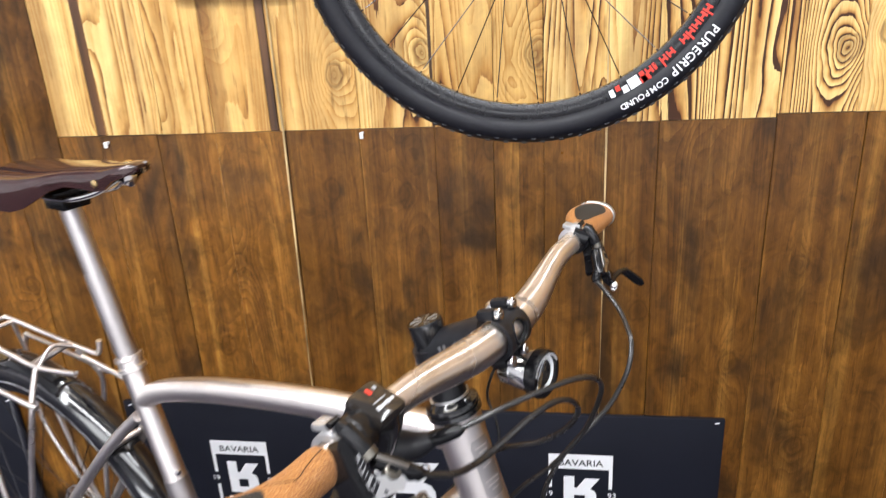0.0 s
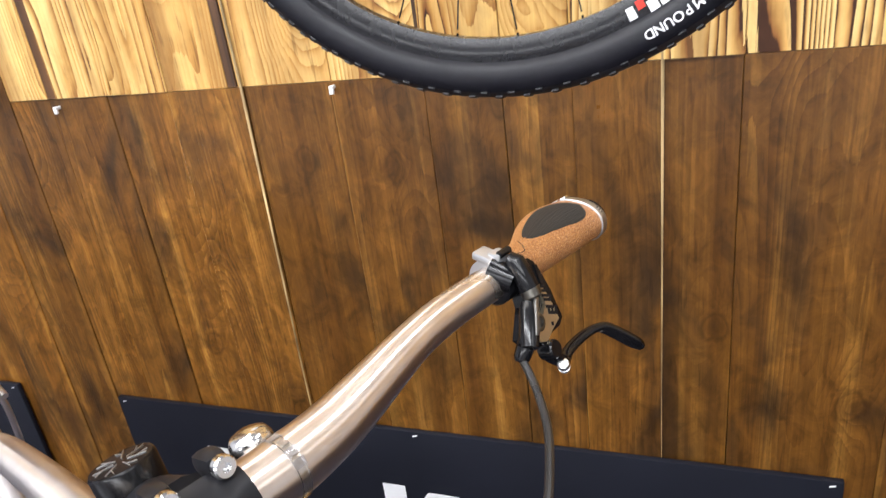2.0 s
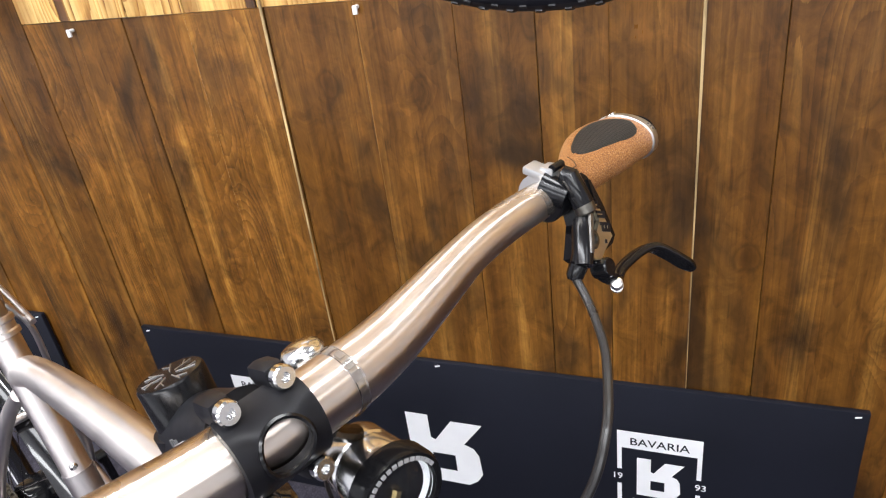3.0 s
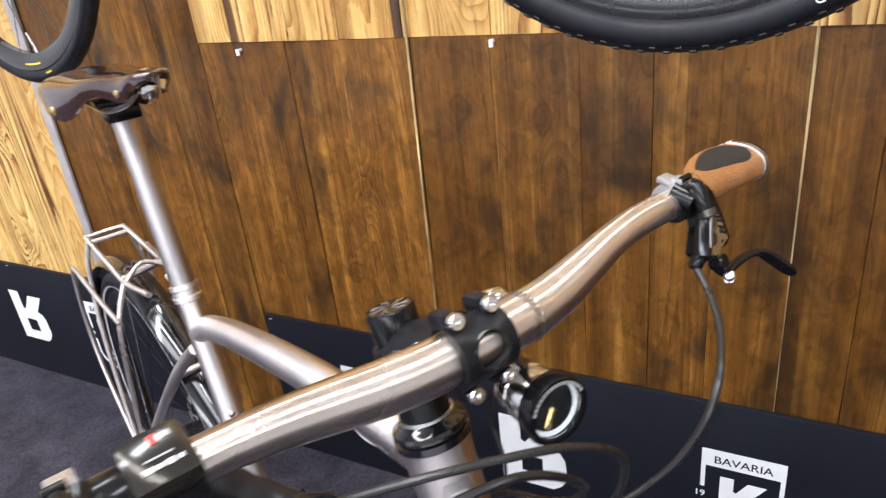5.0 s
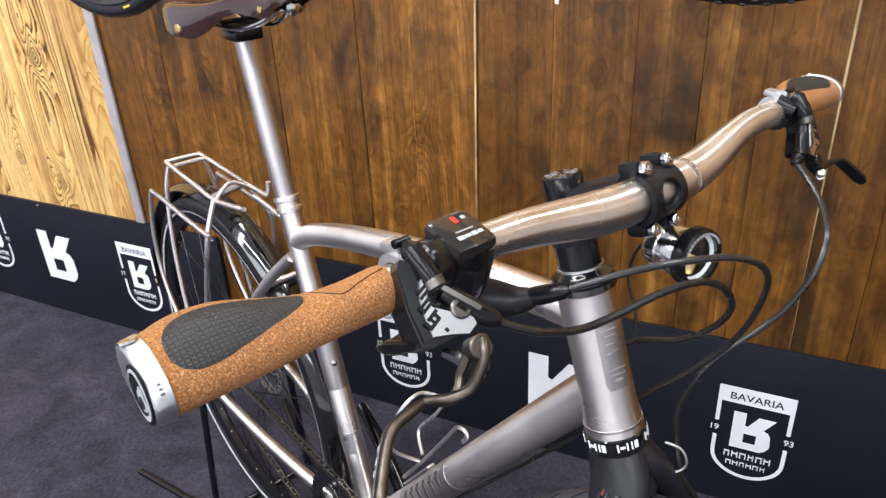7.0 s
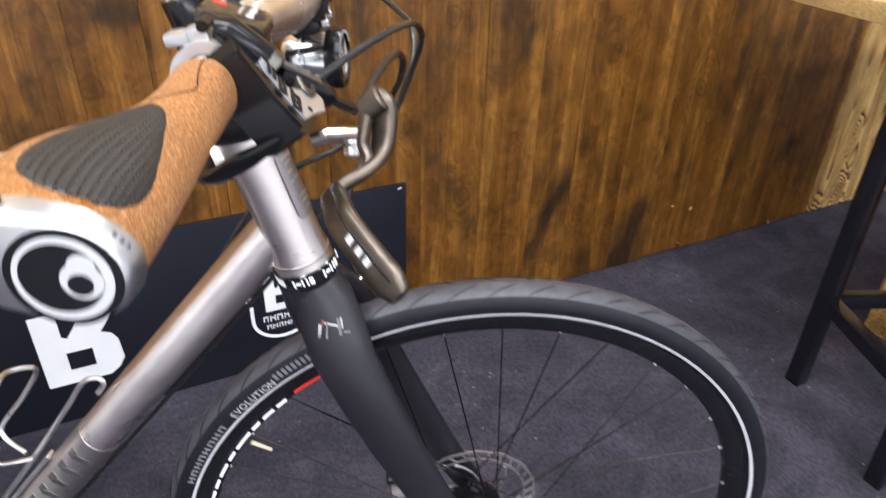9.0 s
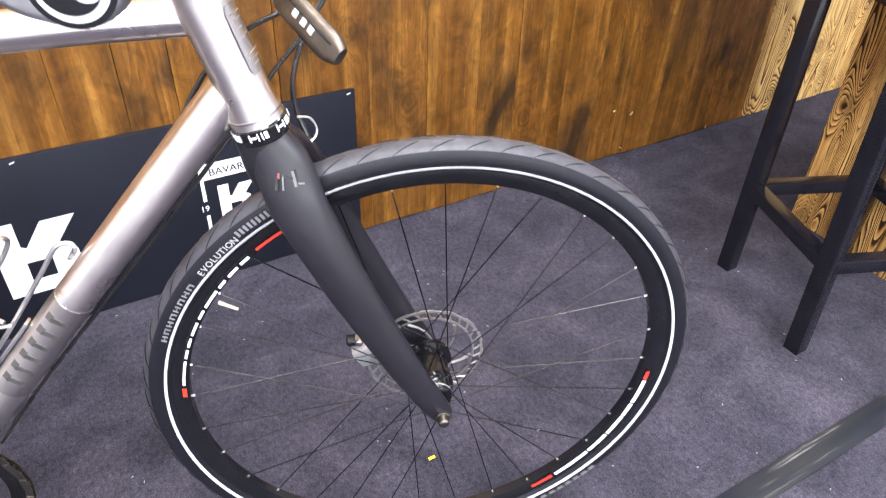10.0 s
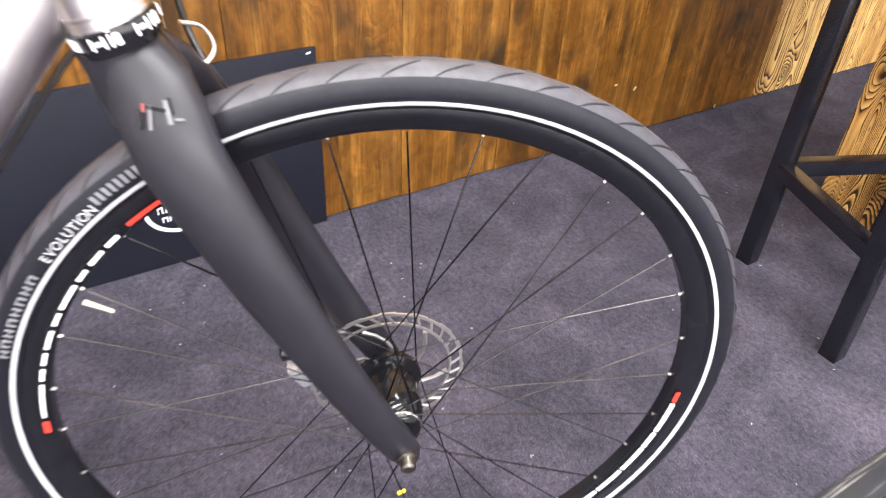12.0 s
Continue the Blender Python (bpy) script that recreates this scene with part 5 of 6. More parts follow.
# brake levers
def lever(k, turn, inset, swing):
    """A hydraulic brake lever: clamp, master cylinder, flat reservoir with a face plate, paddle blade."""
    b0 = bar_at(0.2185 * k)
    ca, sa = math.cos(radians(turn)), math.sin(radians(turn))

    def at(s, n, z):
        ds, dn, dz = s - 0.0330 - inset, n - 0.2185 - 0.0065, z - 0.9534
        return ff(b0[0] + ds * ca - dz * sa, (0.2185 + dn) * k, b0[2] + ds * sa + dz * ca)

    def free(s, n, z):
        """Where the blade's paddle swings out to."""
        c_, s_ = math.cos(radians(swing)), math.sin(radians(swing))
        return ff(b0[0] - (0.0 if k < 0 else 0.001) + (s - 0.0330) * c_ - (z - 0.9534) * s_, (n - 0.003) * k, b0[2] - (0.004 if k < 0 else 0.0) + (s - 0.0330) * s_ + (z - 0.9534) * c_)

    def towards(s, n, z):
        return (at(s, n, z) - at(0, 0, 0)).normalized()

    c = ff(*b0)
    body = part("brake_lever", lathe(c - NF * 0.0065, NF, [(0, 0.0110), (0, 0.0145), (0.001, 0.0155), (0.012, 0.0155), (0.013, 0.0145), (0.013, 0.0110)], 26, True), BLACK_MATT, BIKE, "black hydraulic brake lever on its bar clamp")
    # clamp barrel from the hinge on top of the bar to its bolt in front
    part("clamp_barrel", tube([at(0.040, 0.2255, 0.9745), at(0.044, 0.2262, 0.9750), at(0.0610, 0.2250, 0.9655), at(0.0630, 0.2249, 0.9642)], [0.0046, 0.0064, 0.0066, 0.0054], 18), BLACK_METAL, body, "dark polished clamp barrel")
    part("clamp_flange", tube([at(0.034, 0.2185, 0.962), at(0.050, 0.2235, 0.964)], [0.010, 0.0085], 14), BLACK_METAL, body)
    part("clamp_bolt", lathe(at(0.0630, 0.2249, 0.9642), towards(0.75, -0.02, -0.55), [(-0.003, 0.0064), (0.0022, 0.0064), (0.0032, 0.0054), (0.0032, 0.0034), (0.0012, 0.0030)], 18), CHAIN, body, "dark steel star bolt")
    back = (-UF * 0.55 + Z * 0.83).normalized()
    part("clamp_band", ring_arc(c, back, NF.cross(back), 0.0116, 0.0166, -80, 80, -0.0072, 0.0144, NF, 14), CALIPER, body, "silver back half of the clamp")
    hinge = Mesh()
    block(at(0.0270, 0.2225, 0.9670), towards(1, 0, 0.35), NF, towards(-0.35, 0, 1), 0.0080, 0.0062, 0.0026, 0.0015, hinge)
    block(at(0.0330, 0.2250, 0.9705), towards(1, 0, 0.5), NF, towards(-0.5, 0, 1), 0.0048, 0.0052, 0.0036, 0.0018, hinge)
    part("clamp_hinge", hinge, CALIPER, body, "silver hinge of the clamp")
    part("hinge_pin", lathe(at(0.0350, 0.2260, 0.9752) - NF * 0.005, NF, [(0, 0.0026), (0.010, 0.0026)], 12), BLACK_METAL, body)
    # reservoir and face plate share one slanting plane
    left = at(0.0478, 0.2363, 0.9758)
    eu, ev = towards(0.727, -0.418, -0.545), towards(0.261, 0.902, -0.343)
    up = towards(0.635, 0.107, 0.765)
    sgn = 1 if eu.cross(ev).dot(up) > 0 else -1

    def plate(rows, h, thick, mat, name, label=""):
        return part(name, slab(rows, left + up * h, eu, ev, -thick * sgn), mat, body, label, 30)

    plate([(0.000, 0.000), (0.006, -0.003), (0.020, 0.004), (0.029, 0.006), (0.050, -0.001), (0.0525, 0.004), (0.0425, 0.0245), (0.0370, 0.0285), (0.020, 0.0195), (0.002, 0.0055)], -0.0012, 0.0200, BLACK_METAL, "reservoir", "dark fluid reservoir")
    plate([(0.004, 0.004), (0.020, 0.010), (0.034, 0.018), (0.040, 0.0220), (0.037, 0.0262), (0.020, 0.0180), (0.004, 0.0066)], 0.0, 0.003, BLACK_METAL, "reservoir_lid", "black edge of the reservoir")
    plate([(0.0145, 0.0010), (0.0205, 0.0030), (0.0240, 0.0075), (0.0290, 0.0088), (0.0410, 0.0020), (0.0490, -0.0030), (0.0530, -0.0012), (0.0530, 0.0058), (0.0465, 0.0118), (0.0385, 0.0210), (0.0300, 0.0165), (0.0215, 0.0105)], 0.0012, 0.003, CALIPER if k < 0 else BRASS_PALE, "face_plate", "bright face plate with black marks")
    for u, v, hu, hv in ((0.0185, 0.0052, 0.0009, 0.0034), (0.0212, 0.0068, 0.0009, 0.0034), (0.0242, 0.0096, 0.0009, 0.0036), (0.0268, 0.0110, 0.0009, 0.0036), (0.0255, 0.0140, 0.0022, 0.0010), (0.0312, 0.0125, 0.0010, 0.0040), (0.0350, 0.0150, 0.0010, 0.0042), (0.0331, 0.0184, 0.0026, 0.0010), (0.0331, 0.0112, 0.0026, 0.0010), (0.0331, 0.0148, 0.0026, 0.0008), (0.0420, 0.0130, 0.0012, 0.0009)):
        part("printed_bar", block(left + eu * u + ev * v + up * 0.0014, eu, ev, up, hu, hv, 0.0003), BLACK_MATT, body, "", 0)
    # master cylinder along the inner side, down to the hose
    q0, q1 = at(0.0655, 0.2215, 0.9590), at(0.0800, 0.2085, 0.9500)
    part("cylinder", tube([q0, q0.lerp(q1, 0.3), q1, q1.lerp(q0, -0.35)], [0.0050, 0.0062, 0.0064, 0.0058], 18), BLACK_METAL, body, "black master cylinder")
    part("cylinder_edge", block(q0.lerp(q1, 0.45) + up * 0.0062, (q1 - q0).normalized(), ev, up, 0.0120, 0.0016, 0.0010, 0.0004), TI_DARK, body, "grey raised line")
    part("pivot_bolt", lathe(at(0.0775, 0.2178, 0.9545), up, [(-0.004, 0.0062), (0.0016, 0.0062), (0.0024, 0.0052), (0.0024, 0.0034), (0.0008, 0.0030)], 18), CHAIN, body, "dark steel star bolt")
    h1 = at(0.0885, 0.2005, 0.9455) if k < 0 else ff(0.0607, 0.1930, 0.9255)
    part("hose_socket", tube([q1.lerp(h1, -0.1), q1.lerp(h1, 0.45), q1.lerp(h1, 0.5), q1.lerp(h1, 0.55), h1, h1 + (h1 - q1) * 0.2], [0.0062, 0.0058, 0.0050, 0.0058, 0.0052, 0.0034], 14), BLACK_METAL, body, "black hose socket")
    # blade
    B = [(0.0860, 0.2180, 0.9420), (0.0950, 0.2190, 0.9385), (0.0990, 0.2265, 0.9305), (0.0965, 0.2330, 0.9230), (0.0910, 0.2430, 0.9195), (0.0880, 0.2540, 0.9190), (0.0868, 0.2670, 0.9185), (0.0900, 0.2790, 0.9175), (0.0985, 0.2900, 0.9110), (0.1060, 0.2980, 0.9050), (0.1130, 0.3050, 0.9000)]
    loose = [at(*b).lerp(free(*b), min(1.0, max(0.0, (i - 1) / 5))) for i, b in enumerate(B)]
    if k < 0:
        loose[:5] = [ff(0.0990, -0.2240, 0.9530), ff(0.1036, -0.2280, 0.9495), ff(0.1055, -0.2310, 0.9430), ff(0.1040, -0.2370, 0.9320), ff(0.0975, -0.2440, 0.9255)]
    mid = spline(loose, 5)
    wide = np.interp(np.linspace(0, 1, len(mid)), [0, 0.1, 0.25, 0.4, 0.55, 0.75, 0.93, 1.0], [0.004, 0.0075, 0.0060, 0.0056, 0.0066, 0.0078, 0.0080, 0.0046])
    if k > 0:
        wide = wide * 0.72
    down = towards(-0.55, -0.25, -0.80)
    rows = []
    for i, p in enumerate(mid):
        tg = (mid[min(i + 1, len(mid) - 1)] - mid[max(i - 1, 0)]).normalized()
        wd = (down - tg * down.dot(tg)).normalized()
        th = tg.cross(wd)
        h = float(wide[i])
        rows.append([p + wd * h * math.copysign(abs(math.cos(g)) ** 0.6, math.cos(g)) + th * 0.0030 * math.copysign(abs(math.sin(g)) ** 0.7, math.sin(g)) for g in np.linspace(0, 2 * math.pi, 14, endpoint=False)])
    part("blade", skin(rows), BLADE if k < 0 else BLACK_METAL, body, "dark curved lever blade with a broad finger paddle", 50)
    if k < 0:
        part("blade_arm", tube(spline([ff(0.0990, -0.2300, 0.9510), ff(0.0971, -0.2335, 0.9411), ff(0.0961, -0.2360, 0.9349), ff(0.0985, -0.2395, 0.9300), ff(0.0975, -0.2440, 0.9262)], 4), [0.0034, 0.0028, 0.0026, 0.0026, 0.0020], 10, True), BLADE, body, "second arm of the forked blade")
        line = []
        for i in range(int(len(mid) * 0.36), len(mid) - 3):
            tg = (mid[i + 1] - mid[i - 1]).normalized()
            wd = (down - tg * down.dot(tg)).normalized()
            th = tg.cross(wd)
            th = th if th.dot(V(-0.2, -0.8, 0.4)) > 0 else -th
            line.append(mid[i] - wd * 0.0022 + th * 0.0028)
        part("blade_groove", tube(line, 0.0006, 6), BLACK_METAL, body, "dark groove along the blade")
    for i in range(len(mid) - 13, len(mid) - 7, 2):
        tg = (mid[i + 1] - mid[i - 1]).normalized()
        wd = (down - tg * down.dot(tg)).normalized()
        th = tg.cross(wd)
        th = th if th.dot(V(-0.2, -0.8, 0.4)) > 0 else -th
        if k < 0:
            part("printed_bar", block(mid[i] + th * 0.0031, tg, wd, th, 0.0016, 0.0017, 0.0003), ALLOY_PRINT, body, "", 0)
    part("pivot_disc", lathe(ff(0.1020, -0.2290, 0.9505) if k < 0 else at(0.0925, 0.2195, 0.9420), up, [(-0.006, 0.0060), (0.0035, 0.0062), (0.0045, 0.0054), (0.0045, 0.003)], 20), BLADE if k < 0 else BLACK_METAL, body)
    if k < 0:
        part("blade_link", tube([ff(0.0736, -0.226, 0.9321), ff(0.0822, -0.227, 0.9350), ff(0.0946, -0.230, 0.9370)], [0.0030, 0.0034, 0.0026], 10, True), STEEL, body, "small silver link")
    ks = towards(0.1, 0.5, -0.8)
    part("reach_screw", lathe(at(0.1030, 0.2215, 0.9375), ks, [(-0.001, 0.002), (0, 0.0036), (0.0040, 0.0040), (0.0044, 0.0030), (0.0056, 0.0030), (0.0060, 0.0040), (0.0095, 0.0036), (0.0102, 0.002)], 12), ALLOY, body, "silver knurled reach screw")
    return body


lever(-1, -12, 0.007, 0)
lever(1, -28, 0.005, -19)

# gear shifter on the near side
s, _, z = bar_at(-0.1800)
c = ff(s, -0.1800, z - 0.003)
bu, bz = (UF * 0.96 - Z * 0.28).normalized(), (Z * 0.96 + UF * 0.28).normalized()
sh = part("gear_shifter", block(c - bz * 0.008 - bu * 0.002, bu, NF, bz, 0.0195, 0.0180, 0.0255, 0.015), GLOSS_BLACK, BIKE, "gloss black gear shifter with a clear display")
part("shifter_collar", lathe(ff(s, -0.2085, z), NF, [(0, 0.0115), (0, 0.0140), (0.002, 0.0155), (0.012, 0.0155), (0.014, 0.0145), (0.014, 0.0115)], 26, True), BLACK_METAL, sh)
part("display_window", block(c + bz * 0.0140 - bu * 0.002, bu, NF, bz, 0.0165, 0.0155, 0.0062, 0.0055), plain("display_face", (0.018, 0.015, 0.013), 0.14, 0, 0.1, 40, coat=0.3), sh, "smoked rounded display window")
for du, dn, hx, hy, mat in ((-0.008, 0.001, 0.0028, 0.0016, RED), (-0.008, 0.0075, 0.0014, 0.0014, GREY_PRINT), (0.0020, 0.0, 0.0005, 0.0065, GREY_PRINT), (0.0070, -0.0065, 0.0016, 0.0022, ALLOY_PRINT), (0.0070, -0.0015, 0.0012, 0.0022, ALLOY_PRINT), (0.0070, 0.0035, 0.0016, 0.0020, ALLOY_PRINT), (0.0070, 0.0080, 0.0012, 0.0016, ALLOY_PRINT)):
    part("printed_bar", block(c + bz * 0.0203 + bu * (du - 0.002) + NF * dn, bu, NF, bz, hx, hy, 0.0003), mat, sh, "", 0)
part("shifter_body", tube(spline([ff(0.000, -0.156, 0.917), ff(0.014, -0.146, 0.909), ff(0.032, -0.133, 0.908), ff(0.046, -0.1265, 0.914)], 4), [0.0150, 0.0165, 0.0150, 0.0105, 0.0062], 16, True, (1.0, 0.85)), BLACK_MATT, sh, "matt black cable housing of the shifter")
part("thumb_lever", tube(spline([ff(0.010, -0.186, 0.916), ff(0.020, -0.212, 0.911), ff(0.030, -0.232, 0.917), ff(0.046, -0.238, 0.928), ff(0.062, -0.239, 0.938)], 4), [0.0045, 0.0055, 0.0075, 0.0080, 0.0030], 14, True, (1.0, 0.5)), BLACK_METAL, sh, "black thumb paddle")
part("cable_barrel", tube([ff(0.044, -0.127, 0.914), ff(0.049, -0.1255, 0.916), ff(0.062, -0.119, 0.922), ff(0.066, -0.117, 0.924)], [0.0060, 0.0066, 0.0058, 0.0035], 14), BLACK_METAL, sh, "ribbed cable barrel")
part("screw", lathe(ff(0.046, -0.140, 0.897), -NF, [(0, 0.0038), (0.002, 0.0038), (0.0026, 0.002)], 12), STEEL, sh)

# headlight
ld = (UF * 0.985 - NF * 0.13 + Z * 0.05).normalized()
l0 = ff(0.0235, 0.0420, 0.8880)
lamp = part("headlight", lathe(l0, ld, [(-0.004, 0.004), (-0.003, 0.012), (0.000, 0.0165), (0.004, 0.0185), (0.014, 0.0190), (0.015, 0.0180), (0.018, 0.0180), (0.019, 0.0195), (0.034, 0.0205), (0.035, 0.0200), (0.036, 0.0188)], 36), STEEL, BIKE, "polished round headlight with a black bezel")
part("bezel", lathe(l0 + ld * 0.034, ld, [(0, 0.0208), (0.001, 0.0236), (0.009, 0.0240), (0.0125, 0.0226), (0.0125, 0.0192), (0.004, 0.0180)], 36), BLACK_METAL, lamp, "black bezel with fine writing")
part("reflector", lathe(l0 + ld * 0.030, ld, [(0, 0.003), (0.002, 0.009), (0.008, 0.0155), (0.0095, 0.0182), (0.0090, 0.0184), (0.006, 0.0175), (0.000, 0.010)], 30), WHITE, lamp, "bright white reflector bowl")
part("led_bar", tube([l0 + ld * 0.0385 - Z * 0.012 - NF * 0.006, l0 + ld * 0.0385 + NF * 0.001], 0.0022, 8), BRASS, lamp, "copper coloured light bar")
g = part("lens", lathe(l0 + ld * 0.0425, ld, [(0, 0.0184), (0.0022, 0.0184), (0.0034, 0.015), (0.004, 0.002)], 32), GLASS, lamp, "clear front lens")
g.visible_shadow = False
m = Mesh()
lu = ld.cross(Z).normalized()
lv = lu.cross(ld)
for k in range(15):
    a = radians(20 + k * 9.5)
    d = lu * math.cos(a) + lv * math.sin(a)
    block(l0 + ld * 0.0468 + d * 0.0200, d, d.cross(ld), ld, 0.0010, 0.0012, 0.0004, 0, m)
tagged(part("fine_writing", m, GREY_PRINT, lamp, "", 0), "fine grey writing", "", "", "stuff")
part("lamp_bracket", tube([l0 + ld * 0.010 + Z * 0.018, ff(0.044, 0.024, 0.926), ff(0.050, 0.018, 0.935)], [0.005, 0.004, 0.004], 10), BLACK_METAL, lamp)
part("lamp_wire", tube(spline([l0 - ld * 0.008, ff(0.012, 0.032, 0.876), ff(0.006, 0.034, 0.850), ff(0.016, 0.034, 0.822), ff(0.02, 0.03, 0.80)], 5), 0.0014, 8), CABLE, lamp)

# cables
def cable(name, rows, r, label):
    part(name, tube(spline([ff(*p) for p in rows], 7), r, 10), CABLE, BIKE, label)


cable("brake_hose", [(0.0783, -0.1940, 0.9400), (0.0835, -0.181, 0.932), (0.088, -0.165, 0.924), (0.087, -0.130, 0.910), (0.093, -0.100, 0.911), (0.101, -0.070, 0.916), (0.110, -0.040, 0.916), (0.115, -0.015, 0.903), (0.110, 0.010, 0.875), (0.093, 0.022, 0.846), (0.063, 0.030, 0.817), (0.020, 0.031, 0.794), (-0.02, 0.030, 0.755), (-0.06, 0.026, 0.69)], 0.0026, "black brake hose")
cable("gear_cable", [(0.064, -0.118, 0.923), (0.092, -0.090, 0.936), (0.112, -0.055, 0.938), (0.124, -0.020, 0.931), (0.129, 0.010, 0.913), (0.123, 0.030, 0.884), (0.106, 0.040, 0.838), (0.077, 0.036, 0.793), (0.042, 0.032, 0.753), (0.012, 0.020, 0.712), (-0.01, 0.008, 0.690), (-0.075, 0.003, 0.612), (-0.18, 0.0, 0.488), (-0.26, 0.0, 0.392), (-0.335, 0.0, 0.295)], 0.0024, "black gear cable")
cable("brake_hose", [(0.0607, 0.1930, 0.9255), (0.077, 0.183, 0.917), (0.097, 0.165, 0.908), (0.112, 0.144, 0.901), (0.123, 0.124, 0.893), (0.125, 0.108, 0.872), (0.115, 0.095, 0.842), (0.100, 0.082, 0.818), (0.082, 0.066, 0.795), (0.070, 0.054, 0.772), (0.060, 0.047, 0.738), (0.062, 0.046, 0.704), (0.075, 0.040, 0.672), (0.090, 0.052, 0.640)], 0.0026, "black brake hose")
part("cable_loop", tube(spline([wf(-0.136, 0.022, 0.712), wf(-0.124, 0.030, 0.706), wf(-0.118, 0.031, 0.692), wf(-0.125, 0.026, 0.682), wf(-0.140, 0.02, 0.679)], 5), 0.0013, 8), ALLOY, BIKE, "thin pale wire loop behind the fork crown")

# fork
def fork_blade(k):
    rows = []
    sec = [(0.715, -0.1728, 0.001, 0.0225, 0.0210), (0.705, -0.1665, 0.004, 0.0255, 0.0220), (0.690, -0.1565, 0.013, 0.0275, 0.0195), (0.672, -0.150, 0.024, 0.029, 0.018), (0.645, -0.141, 0.037, 0.0285, 0.0155), (0.60, -0.121, 0.046, 0.0265, 0.0140), (0.54, -0.095, 0.0505, 0.0245, 0.0130), (0.47, -0.062, 0.054, 0.0215, 0.0120), (0.41, -0.033, 0.0565, 0.0190, 0.0112), (0.368, -0.010, 0.058, 0.0175, 0.0105), (0.345, 0.002, 0.058, 0.0160, 0.0095), (0.333, 0.007, 0.058, 0.0110, 0.0070)]
    for z, s, n, a, b in sec:
        row = []
        for i in range(20):
            g = 2 * math.pi * i / 20
            row.append(wf(s + a * math.cos(g) * 0.96, n * k + b * math.sin(g), z + a * math.cos(g) * 0.28))
        rows.append(row)
    return skin(rows)


fork = part("fork", tube([wf(-0.1742, 0, 0.719), wf(-0.1685, 0, 0.700), wf(-0.164, 0, 0.685), wf(-0.157, 0, 0.664), wf(-0.154, 0, 0.650)], [0.0256, 0.0262, 0.0285, 0.0290, 0.0200], 26), CARBON, BIKE, "matt black carbon fork crown")
for k in (-1, 1):
    part("fork_blade", fork_blade(k), CARBON, fork, "broad matt black carbon blade", 60)
fc = wf(-0.150, -0.0385, 0.679)
fs = (NW - Z * 0.5).normalized()                   # square to the sloping crown
fe = (UW * 0.96 + Z * 0.28 * 0.8 + NW * 0.11).normalized()
fg = fs.cross(fe)
for a, b, la, lb, turn, mat in ((-0.010, 0.002, 0.0014, 0.0060, 0.35, GLOSS_BLACK), (-0.004, 0.003, 0.0008, 0.0075, 0.30, STEM_PRINT), (0.001, -0.001, 0.0060, 0.0011, 0.55, GLOSS_BLACK), (-0.006, -0.004, 0.0009, 0.0026, 0.35, DULL_RED), (0.007, 0.003, 0.0013, 0.0075, 0.10, STEM_PRINT), (0.010, 0.000, 0.0008, 0.0050, 0.10, GLOSS_BLACK), (0.012, 0.009, 0.0028, 0.0008, 0.30, STEM_PRINT)):
    part("gloss_mark", block(fc + fe * a + fg * b, (fe + fg * turn).normalized(), (fg - fe * turn).normalized(), fs, la, lb, 0.0012, 0), mat, fork, "thin printed stroke of the crown mark", 0)
part("axle_end", lathe(wf(0.004, -0.066, 0.346), -NW, [(-0.012, 0.0085), (0.0, 0.0095), (0.004, 0.0098), (0.005, 0.0075), (0.013, 0.0070), (0.0145, 0.0050)], 20), CHAIN, fork, "steel axle end")

# front wheel
cw = wf(0, 0, RW)
FW = wheel_build(BIKE, cw, UW, NW, RW, 0.036, 0.2955, 32, -1, hub_r=0.0262, hub_w=0.048, first=-2, tread=TREAD_GREY)
for a0, a1, r0, r1, mat in ((172.6, 175.2, 0.2980, 0.3030, RED), (122.6, 129.2, 0.3004, 0.3032, RED), (-57.9, -51.0, 0.2985, 0.3045, RED), (-7.4, -4.6, 0.2985, 0.3040, RED)):
    arc_print(FW, cw, UW, NW, -1, r0, r1, a0, a1, 0.0122, mat)
for a0, a1 in ((131.5, 134), (135, 138), (139.2, 141.5), (142.5, 147.5), (148.5, 151), (152.2, 156), (157, 159.5), (160.5, 163), (164, 171.5)):
    arc_print(FW, cw, UW, NW, -1, 0.2992, 0.3022, a0, a1, 0.0122, WHITE)
for a0, a1 in ((-50, -38), (-37.4, -30), (-29.4, -22), (-21.6, -17), (-16.4, -8)):
    arc_print(FW, cw, UW, NW, -1, 0.2985, 0.3045, a0, a1, 0.0122, WHITE)
arc_word(FW, cw, UW, NW, -1, "EVOLUTION", 0.0100, 0.3275, 134.6, 0.0184, ALLOY_PRINT, True, 0.74)
for i in range(8):
    g = 142.6 + i * 2.0
    arc_print(FW, cw, UW, NW, -1, 0.3248, 0.3308, g, g + 0.32, 0.0184, TYRE_PRINT, "printed_bar")
    arc_print(FW, cw, UW, NW, -1, 0.3248, 0.3308, g + 1.05, g + 1.37, 0.0184, TYRE_PRINT, "printed_bar")
    arc_print(FW, cw, UW, NW, -1, 0.3272 if i % 2 else 0.3295, 0.3282 if i % 2 else 0.3308, g + 0.32, g + 1.05, 0.0184, TYRE_PRINT, "printed_bar")
for i in range(9):
    arc_print(FW, cw, UW, NW, -1, 0.3270, 0.3345, 120.6 + i * 0.95, 121.1 + i * 0.95, 0.0176, TYRE_PRINT)
for i in range(14):
    arc_print(FW, cw, UW, NW, -1, 0.3275, 0.3340, -76 + i * 2.6, -74.4 + i * 2.6, 0.0176, TYRE_PRINT)
